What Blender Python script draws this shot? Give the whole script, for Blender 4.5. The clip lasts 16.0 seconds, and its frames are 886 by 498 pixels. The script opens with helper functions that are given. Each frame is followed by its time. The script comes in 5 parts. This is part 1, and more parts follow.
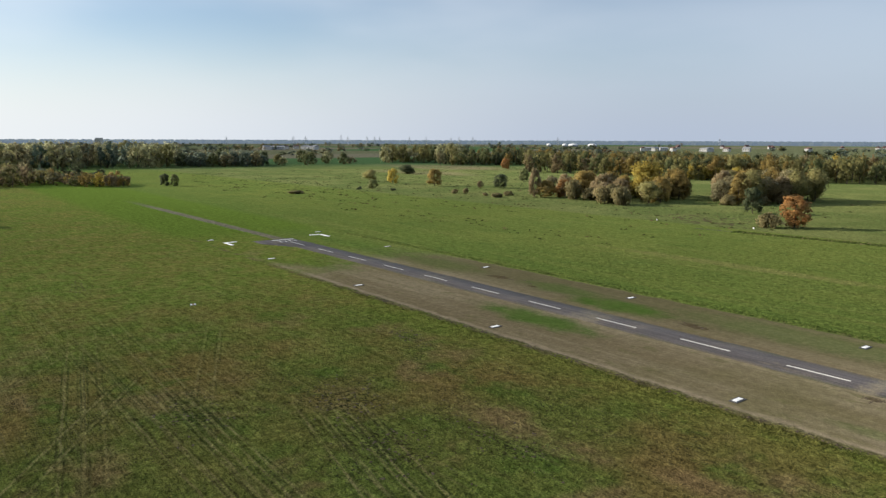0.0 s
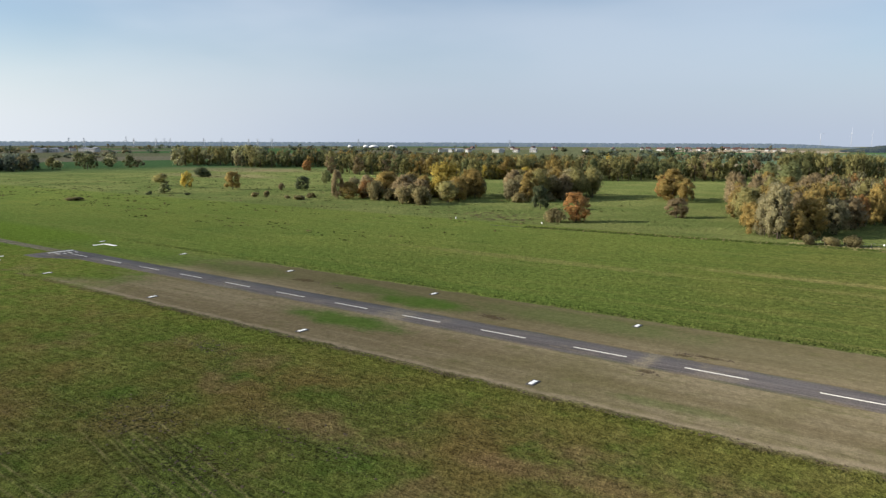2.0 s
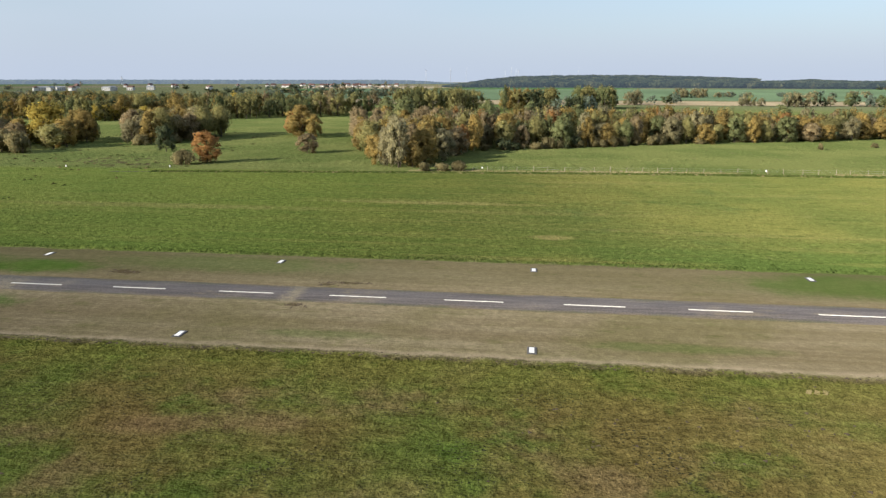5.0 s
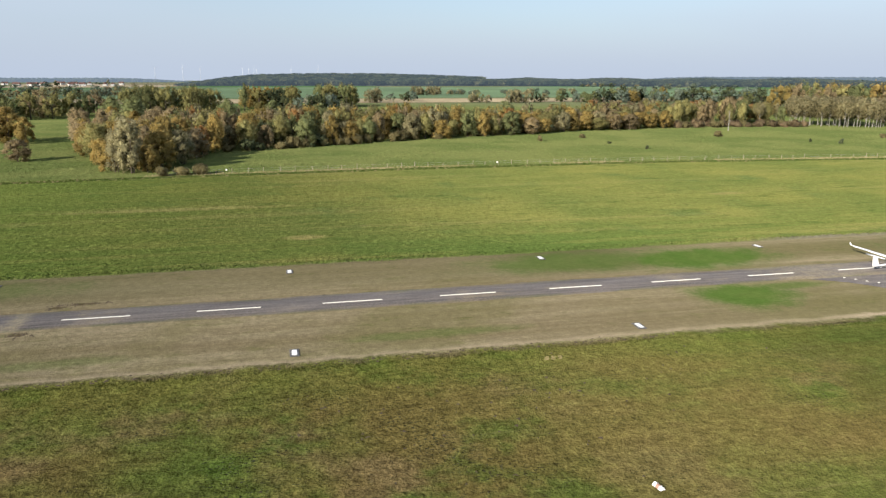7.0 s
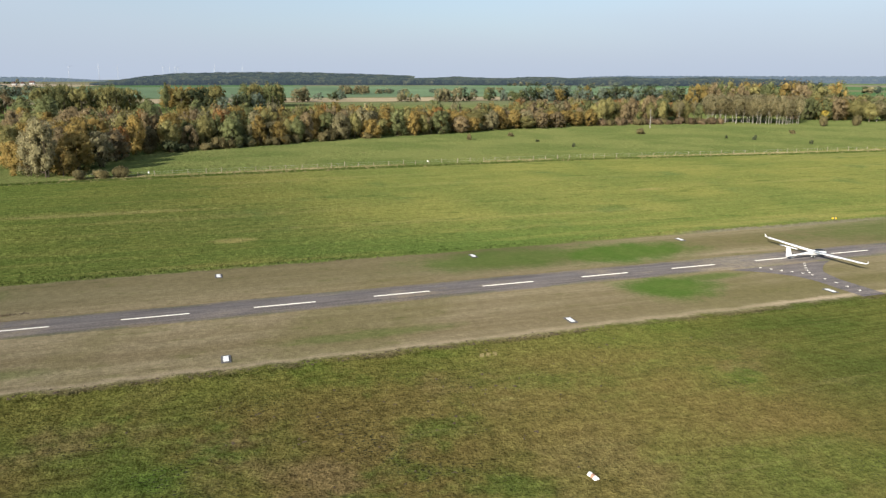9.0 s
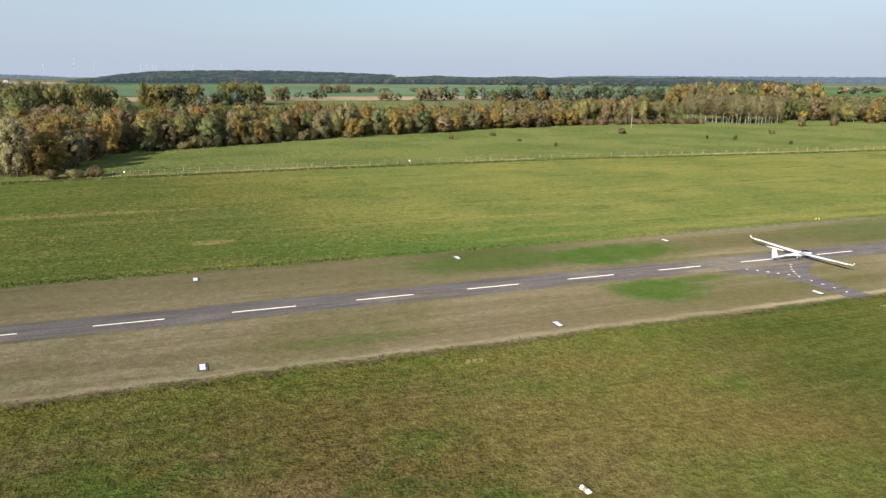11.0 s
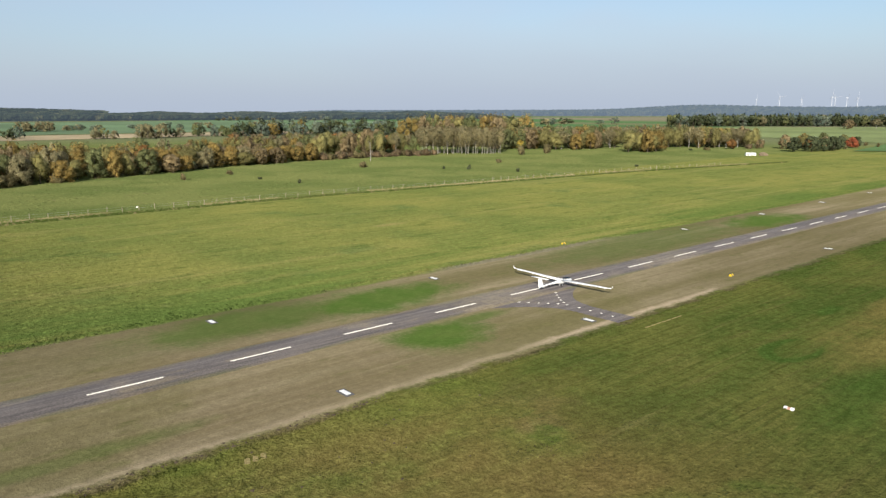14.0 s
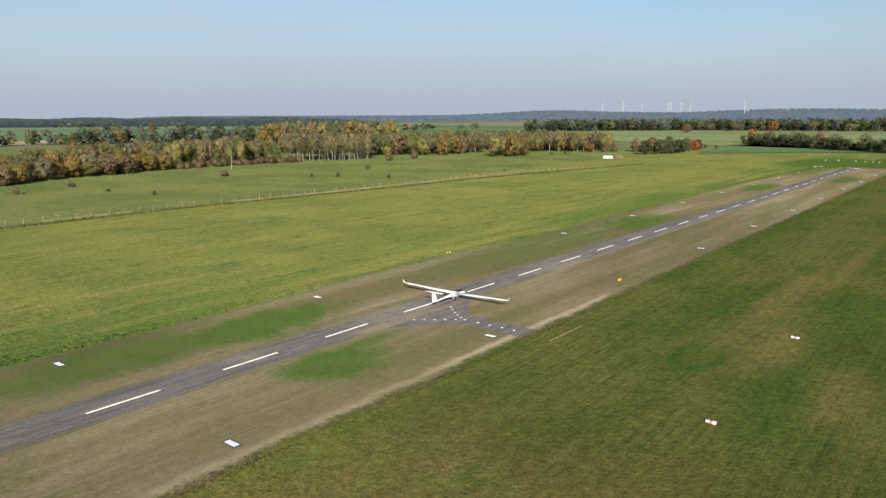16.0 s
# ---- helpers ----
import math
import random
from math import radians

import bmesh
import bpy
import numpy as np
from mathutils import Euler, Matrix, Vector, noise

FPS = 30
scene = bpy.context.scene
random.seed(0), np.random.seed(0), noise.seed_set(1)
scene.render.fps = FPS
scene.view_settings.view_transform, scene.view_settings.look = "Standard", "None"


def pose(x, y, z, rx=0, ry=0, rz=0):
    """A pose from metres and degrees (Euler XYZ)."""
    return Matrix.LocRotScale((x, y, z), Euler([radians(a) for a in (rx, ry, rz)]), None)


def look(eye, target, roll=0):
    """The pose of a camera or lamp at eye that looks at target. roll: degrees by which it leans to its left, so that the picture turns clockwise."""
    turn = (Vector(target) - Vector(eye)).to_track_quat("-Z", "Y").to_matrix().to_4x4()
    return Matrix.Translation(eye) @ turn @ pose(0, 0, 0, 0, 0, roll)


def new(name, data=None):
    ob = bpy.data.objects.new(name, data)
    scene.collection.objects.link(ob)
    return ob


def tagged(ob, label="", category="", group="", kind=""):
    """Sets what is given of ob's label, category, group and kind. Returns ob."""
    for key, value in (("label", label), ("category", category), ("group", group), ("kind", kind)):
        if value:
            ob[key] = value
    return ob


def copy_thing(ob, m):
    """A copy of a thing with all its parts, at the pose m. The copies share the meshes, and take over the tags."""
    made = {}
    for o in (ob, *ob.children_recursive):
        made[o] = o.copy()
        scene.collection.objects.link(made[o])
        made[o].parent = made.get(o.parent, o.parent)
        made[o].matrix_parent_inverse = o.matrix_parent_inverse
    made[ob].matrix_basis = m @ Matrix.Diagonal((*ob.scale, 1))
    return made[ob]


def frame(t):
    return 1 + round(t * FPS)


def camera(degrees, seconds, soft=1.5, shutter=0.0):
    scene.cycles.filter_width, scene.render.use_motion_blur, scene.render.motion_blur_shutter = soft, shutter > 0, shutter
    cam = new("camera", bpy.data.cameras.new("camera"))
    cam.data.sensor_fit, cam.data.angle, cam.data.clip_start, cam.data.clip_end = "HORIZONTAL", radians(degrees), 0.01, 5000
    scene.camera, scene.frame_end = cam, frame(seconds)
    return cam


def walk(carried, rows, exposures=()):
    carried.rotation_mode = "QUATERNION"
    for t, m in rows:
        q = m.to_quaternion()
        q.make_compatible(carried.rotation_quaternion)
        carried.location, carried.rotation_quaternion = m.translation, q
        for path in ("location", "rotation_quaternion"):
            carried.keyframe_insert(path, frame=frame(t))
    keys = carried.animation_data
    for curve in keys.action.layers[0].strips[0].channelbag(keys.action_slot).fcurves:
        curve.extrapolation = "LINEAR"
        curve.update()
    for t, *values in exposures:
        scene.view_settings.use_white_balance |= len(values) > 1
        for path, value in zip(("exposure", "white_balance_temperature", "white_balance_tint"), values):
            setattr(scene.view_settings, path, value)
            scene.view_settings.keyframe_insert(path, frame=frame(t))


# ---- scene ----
cam = camera(63.4, 16.0, 1.35)
PATH = [
    (0, (29.799, -67.452, 21.47), (28.246, -66.228, 21.168), 0.2),
    (0.5, (29.865, -67.506, 21.462), (28.393, -66.185, 21.163), 0.2),
    (1, (29.902, -67.523, 21.444), (28.527, -66.101, 21.146), 0.2),
    (1.5, (30.017, -67.543, 21.428), (28.732, -66.04, 21.132), 0.2),
    (2, (30.047, -67.522, 21.451), (28.88, -65.924, 21.155), 0.2),
    (2.5, (30.032, -67.571, 21.455), (29.017, -65.873, 21.159), 0.1),
    (3, (29.982, -67.632, 21.426), (29.133, -65.846, 21.124), 0.2),
    (3.2, (29.976, -67.644, 21.421), (29.193, -65.834, 21.088), 0.0),
    (5.3, (29.823, -67.373, 21.293), (29.673, -65.433, 20.829), 0.1),
    (5.5, (29.81, -67.378, 21.296), (29.73, -65.434, 20.832), 0.1),
    (6, (29.84, -67.448, 21.321), (29.93, -65.505, 20.856), 0.1),
    (6.5, (29.782, -67.572, 21.372), (30.045, -65.645, 20.907), 0.1),
    (7, (29.783, -67.629, 21.423), (30.209, -65.731, 20.958), 0.1),
    (7.5, (29.703, -67.579, 21.439), (30.233, -65.707, 20.973), 0.1),
    (8, (29.691, -67.566, 21.45), (30.225, -65.695, 20.984), 0.1),
    (8.5, (29.727, -67.647, 21.495), (30.3, -65.789, 21.027), 0.1),
    (9, (29.679, -67.622, 21.472), (30.287, -65.775, 21.005), 0.1),
    (9.2, (29.691, -67.542, 21.455), (30.304, -65.697, 20.987), 0.3),
    (11.3, (29.992, -65.441, 21.398), (30.657, -63.615, 20.928), 0.3),
    (11.5, (30.032, -65.035, 21.411), (30.703, -63.211, 20.94), 0.3),
    (12, (30.273, -63.719, 21.412), (30.97, -61.905, 20.941), 0.3),
    (12.5, (30.639, -62.204, 21.401), (31.408, -60.419, 20.929), 0.2),
    (13, (31.004, -60.541, 21.418), (31.981, -58.858, 20.955), 0.1),
    (13.5, (31.249, -58.987, 21.44), (32.388, -57.401, 21.008), 0.0),
    (14, (31.626, -57.386, 21.454), (32.904, -55.894, 21.076), -0.1),
    (14.5, (32.198, -55.722, 21.437), (33.597, -54.335, 21.092), -0.2),
    (15, (32.735, -54.107, 21.415), (34.24, -52.824, 21.118), -0.3),
    (15.5, (33.329, -52.589, 21.372), (34.868, -51.352, 21.05), -0.2),
    (16, (33.982, -51.228, 21.328), (35.521, -50.003, 20.964), -0.2),
]
walk(cam, [(t, look(eye, target, roll)) for t, eye, target, roll in PATH],
     exposures=[(0, 0.68), (3.2, 0.8), (5.3, 0.88), (9.2, 0.78), (12, 0.76), (13, 0.74), (14, 0.63), (16, 0.5)])

# ---- light: low autumn sun from the west, thin high cloud ----
SUN_AZ, SUN_EL = 220.5, 22.0          # degrees, counter-clockwise from +x; above the horizon
sun_way = Vector((math.cos(radians(SUN_AZ)) * math.cos(radians(SUN_EL)), math.sin(radians(SUN_AZ)) * math.cos(radians(SUN_EL)), math.sin(radians(SUN_EL))))
sun = new("sun", bpy.data.lights.new("sun", "SUN"))
sun.data.energy, sun.data.angle, sun.data.color = 4.6, radians(0.6), (1.0, 0.92, 0.79)
sun.rotation_mode = "QUATERNION"
sun.rotation_quaternion = (-sun_way).to_track_quat("-Z", "Y")
sun.location = (0, 0, 200)


# ---- node helpers ----
def put_in(t, sock, val):
    if isinstance(val, bpy.types.NodeSocket):
        t.links.new(val, sock)
    else:
        sock.default_value = val


def n_noise(t, vec, scale, detail=3.0, rough=0.55):
    n = t.nodes.new("ShaderNodeTexNoise")
    if vec is not None:
        t.links.new(vec, n.inputs["Vector"])
    n.inputs["Scale"].default_value = scale
    n.inputs["Detail"].default_value = detail
    n.inputs["Roughness"].default_value = rough
    return n.outputs["Fac"]


def n_math(t, op, a, b=0.0, c=0.0):
    n = t.nodes.new("ShaderNodeMath")
    n.operation = op
    for s, v in zip(n.inputs, (a, b, c)):
        put_in(t, s, v)
    return n.outputs[0]


def n_range(t, v, a, b, lo=0.0, hi=1.0):
    n = t.nodes.new("ShaderNodeMapRange")
    n.interpolation_type = "SMOOTHSTEP"
    for k, x in (("Value", v), ("From Min", a), ("From Max", b), ("To Min", lo), ("To Max", hi)):
        put_in(t, n.inputs[k], x)
    return n.outputs[0]


def n_mix(t, f, a, b, mode="MIX"):
    n = t.nodes.new("ShaderNodeMix")
    n.data_type, n.blend_type = "RGBA", mode
    for i, v in ((0, f), (6, a), (7, b)):
        if isinstance(v, tuple) and len(v) == 3:
            v = (*v, 1.0)
        put_in(t, n.inputs[i], v)
    return n.outputs[2]


def n_scaled(t, vec, s, off=(0, 0, 0), turn=0.0):
    n = t.nodes.new("ShaderNodeMapping")
    t.links.new(vec, n.inputs["Vector"])
    n.inputs["Scale"].default_value = s
    n.inputs["Location"].default_value = off
    n.inputs["Rotation"].default_value = (0, 0, radians(turn))
    return n.outputs[0]


def n_gain(t, col, v):
    """The colour col times the grey value v."""
    return n_mix(t, 1.0, col, n_grey(t, v), "MULTIPLY")


def n_grey(t, v):
    n = t.nodes.new("ShaderNodeCombineColor")
    for s in n.inputs[:3]:
        put_in(t, s, v)
    return n.outputs[0]


def material(name, rough=0.8, metal=0.0, spec=0.3):
    m = bpy.data.materials.new(name)
    m.use_nodes = True
    t = m.node_tree
    b = t.nodes["Principled BSDF"]
    b.inputs["Roughness"].default_value = rough
    b.inputs["Metallic"].default_value = metal
    b.inputs["Specular IOR Level"].default_value = spec
    b.inputs["Diffuse Roughness"].default_value = 1.0 if rough > 0.6 else 0.0
    return m, t, b


def where(t):
    return t.nodes.new("ShaderNodeNewGeometry").outputs["Position"]


def bumped(t, b, height, strength, distance):
    n = t.nodes.new("ShaderNodeBump")
    n.inputs["Strength"].default_value = strength
    n.inputs["Distance"].default_value = distance
    t.links.new(height, n.inputs["Height"])
    t.links.new(n.outputs[0], b.inputs["Normal"])


def plain(name, col, rough=0.6, var=0.25, size=3.0, metal=0.0, spec=0.3):
    """A painted or bare surface with faint grain and stains at two sizes."""
    m, t, b = material(name, rough, metal, spec)
    p = t.nodes.new("ShaderNodeTexCoord").outputs["Object"]
    g = n_math(t, "MULTIPLY", n_noise(t, p, size, 4), n_noise(t, p, size * 9, 2))
    t.links.new(n_gain(t, (*col, 1), n_range(t, g, 0.1, 0.42, 1 - var, 1 + var * 0.4)), b.inputs["Base Color"])
    return m


# ---- sky ----
world = bpy.data.worlds.new("sky")
scene.world = world
world.use_nodes = True
wt = world.node_tree
bg = wt.nodes["Background"]
skyt = wt.nodes.new("ShaderNodeTexSky")
skyt.sky_type, skyt.sun_disc = "NISHITA", False
skyt.sun_elevation, skyt.sun_rotation = radians(SUN_EL), radians(90 - SUN_AZ)
skyt.air_density, skyt.dust_density, skyt.ozone_density, skyt.altitude = 1.0, 0.4, 1.5, 20
bg.inputs["Strength"].default_value = 0.085
wdir = wt.nodes.new("ShaderNodeTexCoord").outputs["Generated"]
wz = wt.nodes.new("ShaderNodeSeparateXYZ")
wt.links.new(wdir, wz.inputs[0])
# ground haze, brighter towards the sun, under streaks of thin high cloud
sd = wt.nodes.new("ShaderNodeVectorMath")
sd.operation = "DOT_PRODUCT"
wt.links.new(wdir, sd.inputs[0])
sd.inputs[1].default_value = sun_way
glow = n_range(wt, sd.outputs["Value"], -0.12, 0.8, 0.0, 1.0)
haze = n_mix(wt, glow, (3.4, 3.95, 4.95), (6.5, 6.8, 7.0))
veil = n_noise(wt, n_scaled(wt, wdir, (1.0, 1.6, 5.0), (0.4, 0.2, 0.1), 20), 1.3, 4, 0.45)
veil = n_range(wt, veil, 0.3, 0.7, 0.15, 0.62)
thin = n_mix(wt, glow, (4.5, 5.0, 5.8), (6.7, 7.1, 7.5))
clear = n_mix(wt, 1.0, skyt.outputs[0], (0.74, 0.80, 0.88), "MULTIPLY")
upper = n_mix(wt, veil, clear, thin)
low = n_range(wt, wz.outputs[2], 0.0, 0.16, 0.95, 0.0)
wt.links.new(n_mix(wt, low, upper, haze), bg.inputs["Color"])


# ---- materials ----
def foliage(name, cols, var=0.22):
    """Leaves: three tones, picked by clump and by tree, partly see-through to light."""
    m, t, b = material(name, 0.7, 0, 0.08)
    b.inputs["Diffuse Roughness"].default_value = 0.2
    g = t.nodes.new("ShaderNodeNewGeometry").outputs["Random Per Island"]
    o = t.nodes.new("ShaderNodeObjectInfo").outputs["Random"]
    c = n_mix(t, n_range(t, g, 0.1, 0.6), cols[0], cols[1])
    c = n_mix(t, n_range(t, g, 0.75, 1.0), c, cols[2])
    c = n_gain(t, c, n_math(t, "MULTIPLY", n_range(t, n_noise(t, where(t), 0.5, 2), 0.3, 0.7, 1 - var, 1 + var), n_range(t, o, 0, 1, 1.35, 1.95)))
    t.links.new(c, b.inputs["Base Color"])
    tr = t.nodes.new("ShaderNodeBsdfTranslucent")
    t.links.new(c, tr.inputs["Color"])
    mx = t.nodes.new("ShaderNodeMixShader")
    mx.inputs[0].default_value = 0.5
    t.links.new(b.outputs[0], mx.inputs[1])
    t.links.new(tr.outputs[0], mx.inputs[2])
    t.links.new(mx.outputs[0], t.nodes["Material Output"].inputs["Surface"])
    return m


TONES = {
    "oak": ((0.176, 0.138, 0.048), (0.235, 0.177, 0.063), (0.261, 0.176, 0.059)),
    "orange": ((0.195, 0.112, 0.045), (0.251, 0.137, 0.051), (0.213, 0.126, 0.048)),
    "yellow": ((0.26, 0.214, 0.052), (0.353, 0.27, 0.061), (0.224, 0.197, 0.053)),
    "olive": ((0.158, 0.153, 0.063), (0.204, 0.187, 0.077), (0.233, 0.201, 0.079)),
    "green": ((0.1, 0.114, 0.05), (0.131, 0.142, 0.063), (0.156, 0.157, 0.069)),
    "dark": ((0.057, 0.072, 0.038), (0.075, 0.089, 0.046), (0.097, 0.101, 0.051)),
    "willow": ((0.159, 0.145, 0.081), (0.208, 0.187, 0.104), (0.244, 0.218, 0.126)),
    "bush": ((0.109, 0.1, 0.048), (0.153, 0.13, 0.064), (0.179, 0.144, 0.069)),
    "brown": ((0.163, 0.13, 0.075), (0.206, 0.161, 0.088), (0.227, 0.179, 0.101)),
    "birch": ((0.178, 0.163, 0.09), (0.221, 0.194, 0.104), (0.234, 0.189, 0.101)),
    "red": ((0.262, 0.083, 0.049), (0.346, 0.118, 0.058), (0.232, 0.114, 0.049)),
    "scrub": ((0.137, 0.103, 0.063), (0.176, 0.128, 0.078), (0.145, 0.134, 0.066)),
    # Poplar lifted, the slate tone blued: haze over distant woods put into leaf colour.
    "poplar": ((0.288, 0.284, 0.157), (0.359, 0.344, 0.19), (0.4, 0.376, 0.21)),
    "slate_haze": ((0.107, 0.14, 0.108), (0.135, 0.164, 0.122), (0.166, 0.181, 0.13)),
    "pine": ((0.022, 0.035, 0.024), (0.033, 0.048, 0.031), (0.046, 0.061, 0.036)),
}
LEAF = {k: foliage("leaves_" + k, v) for k, v in TONES.items()}


def tinted(name, haze=0.0):
    """Leaves of a wood: each tree brings its own tone as a mesh attribute. haze adds a blue glow for the air in
    between.
    """
    m, t, b = material(name, 0.75, 0, 0.05)
    a = t.nodes.new("ShaderNodeAttribute")
    a.attribute_name = "tone"
    g = t.nodes.new("ShaderNodeNewGeometry").outputs["Random Per Island"]
    c = n_gain(t, a.outputs["Color"], n_math(t, "MULTIPLY", n_range(t, g, 0, 1, 1.0, 1.75), n_range(t, n_noise(t, where(t), 0.3, 2), 0.3, 0.7, 0.8, 1.1)))
    t.links.new(c, b.inputs["Base Color"])
    tr = t.nodes.new("ShaderNodeBsdfTranslucent")
    t.links.new(c, tr.inputs["Color"])
    mx = t.nodes.new("ShaderNodeMixShader")
    mx.inputs[0].default_value = 0.55
    t.links.new(b.outputs[0], mx.inputs[1])
    t.links.new(tr.outputs[0], mx.inputs[2])
    t.links.new(mx.outputs[0], t.nodes["Material Output"].inputs["Surface"])
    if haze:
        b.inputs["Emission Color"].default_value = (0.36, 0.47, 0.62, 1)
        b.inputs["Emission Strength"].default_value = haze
    return m


WOOD_LEAVES = tinted("wood_leaves")
HAZY_LEAVES = tinted("distant_wood")
# Far leaves glow faintly blue: air haze put in as emission.
HILL_HAZE_LEAVES = tinted("wooded_hill_haze_leaves", 0.19)
FAR_HAZE_LEAVES = tinted("far_off_hazed_wood", 0.58)
BARK = plain("bark", (0.11, 0.085, 0.06), 0.9, 0.5, 2.0)
BIRCH_BARK = plain("birch_bark", (0.36, 0.34, 0.30), 0.8, 0.6, 1.2)


def ground_material():
    m, t, b = material("grassland", 0.9, 0, 0.0)
    b.inputs["Diffuse Roughness"].default_value = 0.55
    p = where(t)
    s = t.nodes.new("ShaderNodeSeparateXYZ")
    t.links.new(p, s.inputs[0])
    X, Y = s.outputs[0], s.outputs[1]

    fine = n_noise(t, p, 2.2, 4, 0.65)              # tufts
    mid = n_noise(t, p, 0.28, 4, 0.6)               # patches of some metres
    wide = n_noise(t, p, 0.035, 4, 0.6)             # patches of tens of metres
    streak = n_noise(t, n_scaled(t, p, (0.05, 1.0, 1.0)), 1.3, 4, 0.6)      # mown and driven lines along the runway
    lanes = n_noise(t, n_scaled(t, p, (0.012, 0.16, 1.0)), 1.0, 4, 0.6)
    yw = n_math(t, "ADD", Y, n_math(t, "ADD", n_math(t, "MULTIPLY", n_math(t, "SUBTRACT", mid, 0.5), 1.6), n_math(t, "MULTIPLY", n_math(t, "SUBTRACT", fine, 0.5), 0.9)))
    rag = n_math(t, "ADD", n_math(t, "SUBTRACT", mid, 0.5), n_math(t, "MULTIPLY", n_math(t, "SUBTRACT", fine, 0.5), 0.5))

    def patch(cx, cy, rx, ry, a, b, k, wob=1.0):
        """k inside a ragged ellipse, fading out between b and a radii."""
        u = n_math(t, "MULTIPLY_ADD", X, 1 / rx, -cx / rx)
        v = n_math(t, "MULTIPLY_ADD", Y, 1 / ry, -cy / ry)
        q = n_math(t, "SQRT", n_math(t, "MULTIPLY_ADD", u, u, n_math(t, "MULTIPLY", v, v)))
        return n_range(t, n_math(t, "MULTIPLY_ADD", rag, wob, q), a, b, 0.0, k)

    # meadow on the far side
    mead = n_mix(t, n_range(t, wide, 0.35, 0.65), (0.106, 0.127, 0.036), (0.152, 0.155, 0.045))
    mead = n_mix(t, n_range(t, lanes, 0.5, 0.72, 0, 0.6), mead, (0.190, 0.173, 0.063))
    mead = n_mix(t, n_range(t, n_noise(t, p, 0.09, 3), 0.55, 0.75, 0, 0.7), mead, (0.0766, 0.111, 0.0351))
    mead = n_mix(t, n_range(t, mid, 0.62, 0.8, 0, 0.5), mead, (0.189, 0.15, 0.0802))
    mead = n_mix(t, n_math(t, "MULTIPLY", n_range(t, yw, 40.0, 17.0, 0.0, 0.75), n_range(t, lanes, 0.62, 0.42)), mead, (0.0686, 0.111, 0.0267))
    mead = n_mix(t, n_range(t, n_math(t, "ADD", X, n_math(t, "MULTIPLY", lanes, 60.0)), 75.0, 15.0, 0.0, 0.68), mead, (0.072, 0.102, 0.022))
    # Small shadows of hummocks, painted as dark flecks in the meadow colour.
    hummock_shade = n_range(t, n_noise(t, n_scaled(t, p, (0.45, 1.0, 1.0), (13, 5, 0)), 1.5, 3, 0.65), 0.55, 0.68, 0.0, 1.0)
    hummock_shade = n_math(t, "MULTIPLY", hummock_shade, n_math(t, "MULTIPLY", n_range(t, n_noise(t, p, 0.06, 3, 0.6), 0.4, 0.62, 0.1, 0.75), n_math(t, "MULTIPLY", n_range(t, yw, 38.0, 85.0, 1.0, 0.4), n_range(t, X, 60.0, 110.0, 1.0, 0.5))))
    mead = n_mix(t, hummock_shade, mead, (0.046, 0.072, 0.015))
    clump = n_noise(t, n_scaled(t, p, (0.4, 1.0, 1.0), (71, 3, 0)), 0.3, 4, 0.65)
    mead = n_mix(t, n_range(t, clump, 0.54, 0.68, 0.0, 0.55), mead, (0.058, 0.088, 0.022))
    mead = n_mix(t, n_range(t, n_noise(t, n_scaled(t, p, (0.22, 1.0, 1.0), (15, 37, 0)), 0.17, 4, 0.6), 0.54, 0.68, 0.0, n_range(t, X, 25.0, 60.0, 0.12, 0.4)), mead, (0.165, 0.166, 0.05))
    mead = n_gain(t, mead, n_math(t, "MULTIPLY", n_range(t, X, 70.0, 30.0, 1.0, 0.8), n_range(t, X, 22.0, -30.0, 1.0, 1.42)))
    for cx, cy, rx, ry, k in ((32.5, 30.5, 3.0, 1.6, 0.75), (11, 56.4, 20, 1.6, 0.55), (112, 53, 4, 1.6, 0.6), (-35, 48, 30, 2.5, 0.4)):
        mead = n_mix(t, patch(cx, cy, rx, ry, 1.3, 0.4, k, 1.6), mead, (0.20, 0.172, 0.07))
    # rough field on the near side
    near = n_mix(t, n_range(t, wide, 0.42, 0.58), (0.0773, 0.102, 0.0226), (0.117, 0.0938, 0.0312))
    near = n_mix(t, n_range(t, n_noise(t, p, 0.11, 4, 0.6), 0.51, 0.68, 0, 0.8), near, (0.142, 0.105, 0.048))
    near = n_mix(t, n_range(t, n_noise(t, n_scaled(t, p, (1, 1, 1), (31, 7, 0)), 0.13, 4, 0.65), 0.51, 0.68, 0, 0.8), near, (0.058, 0.095, 0.018))
    near = n_mix(t, n_range(t, n_noise(t, n_scaled(t, p, (1, 1, 1), (3, 57, 0)), 0.07, 4, 0.65), 0.54, 0.7, 0, 0.7), near, (0.135, 0.138, 0.0373))
    near = n_mix(t, n_range(t, streak, 0.56, 0.74, 0, 0.6), near, (0.138, 0.131, 0.0511))
    speck = n_math(t, "MULTIPLY", n_range(t, n_noise(t, n_scaled(t, p, (0.7, 1, 1), (5, 5, 0)), 5.2, 2, 0.5), 0.56, 0.64), n_range(t, n_noise(t, n_scaled(t, p, (1, 1, 1), (83, 17, 0)), 0.16, 3, 0.6), 0.48, 0.62, 0.3, 0.95))
    near = n_mix(t, speck, near, (0.0304, 0.0331, 0.02))
    ruts = n_noise(t, n_scaled(t, p, (0.018, 1.0, 1.0), (0, 2.5, 0), 2.5), 2.9, 3, 0.6)
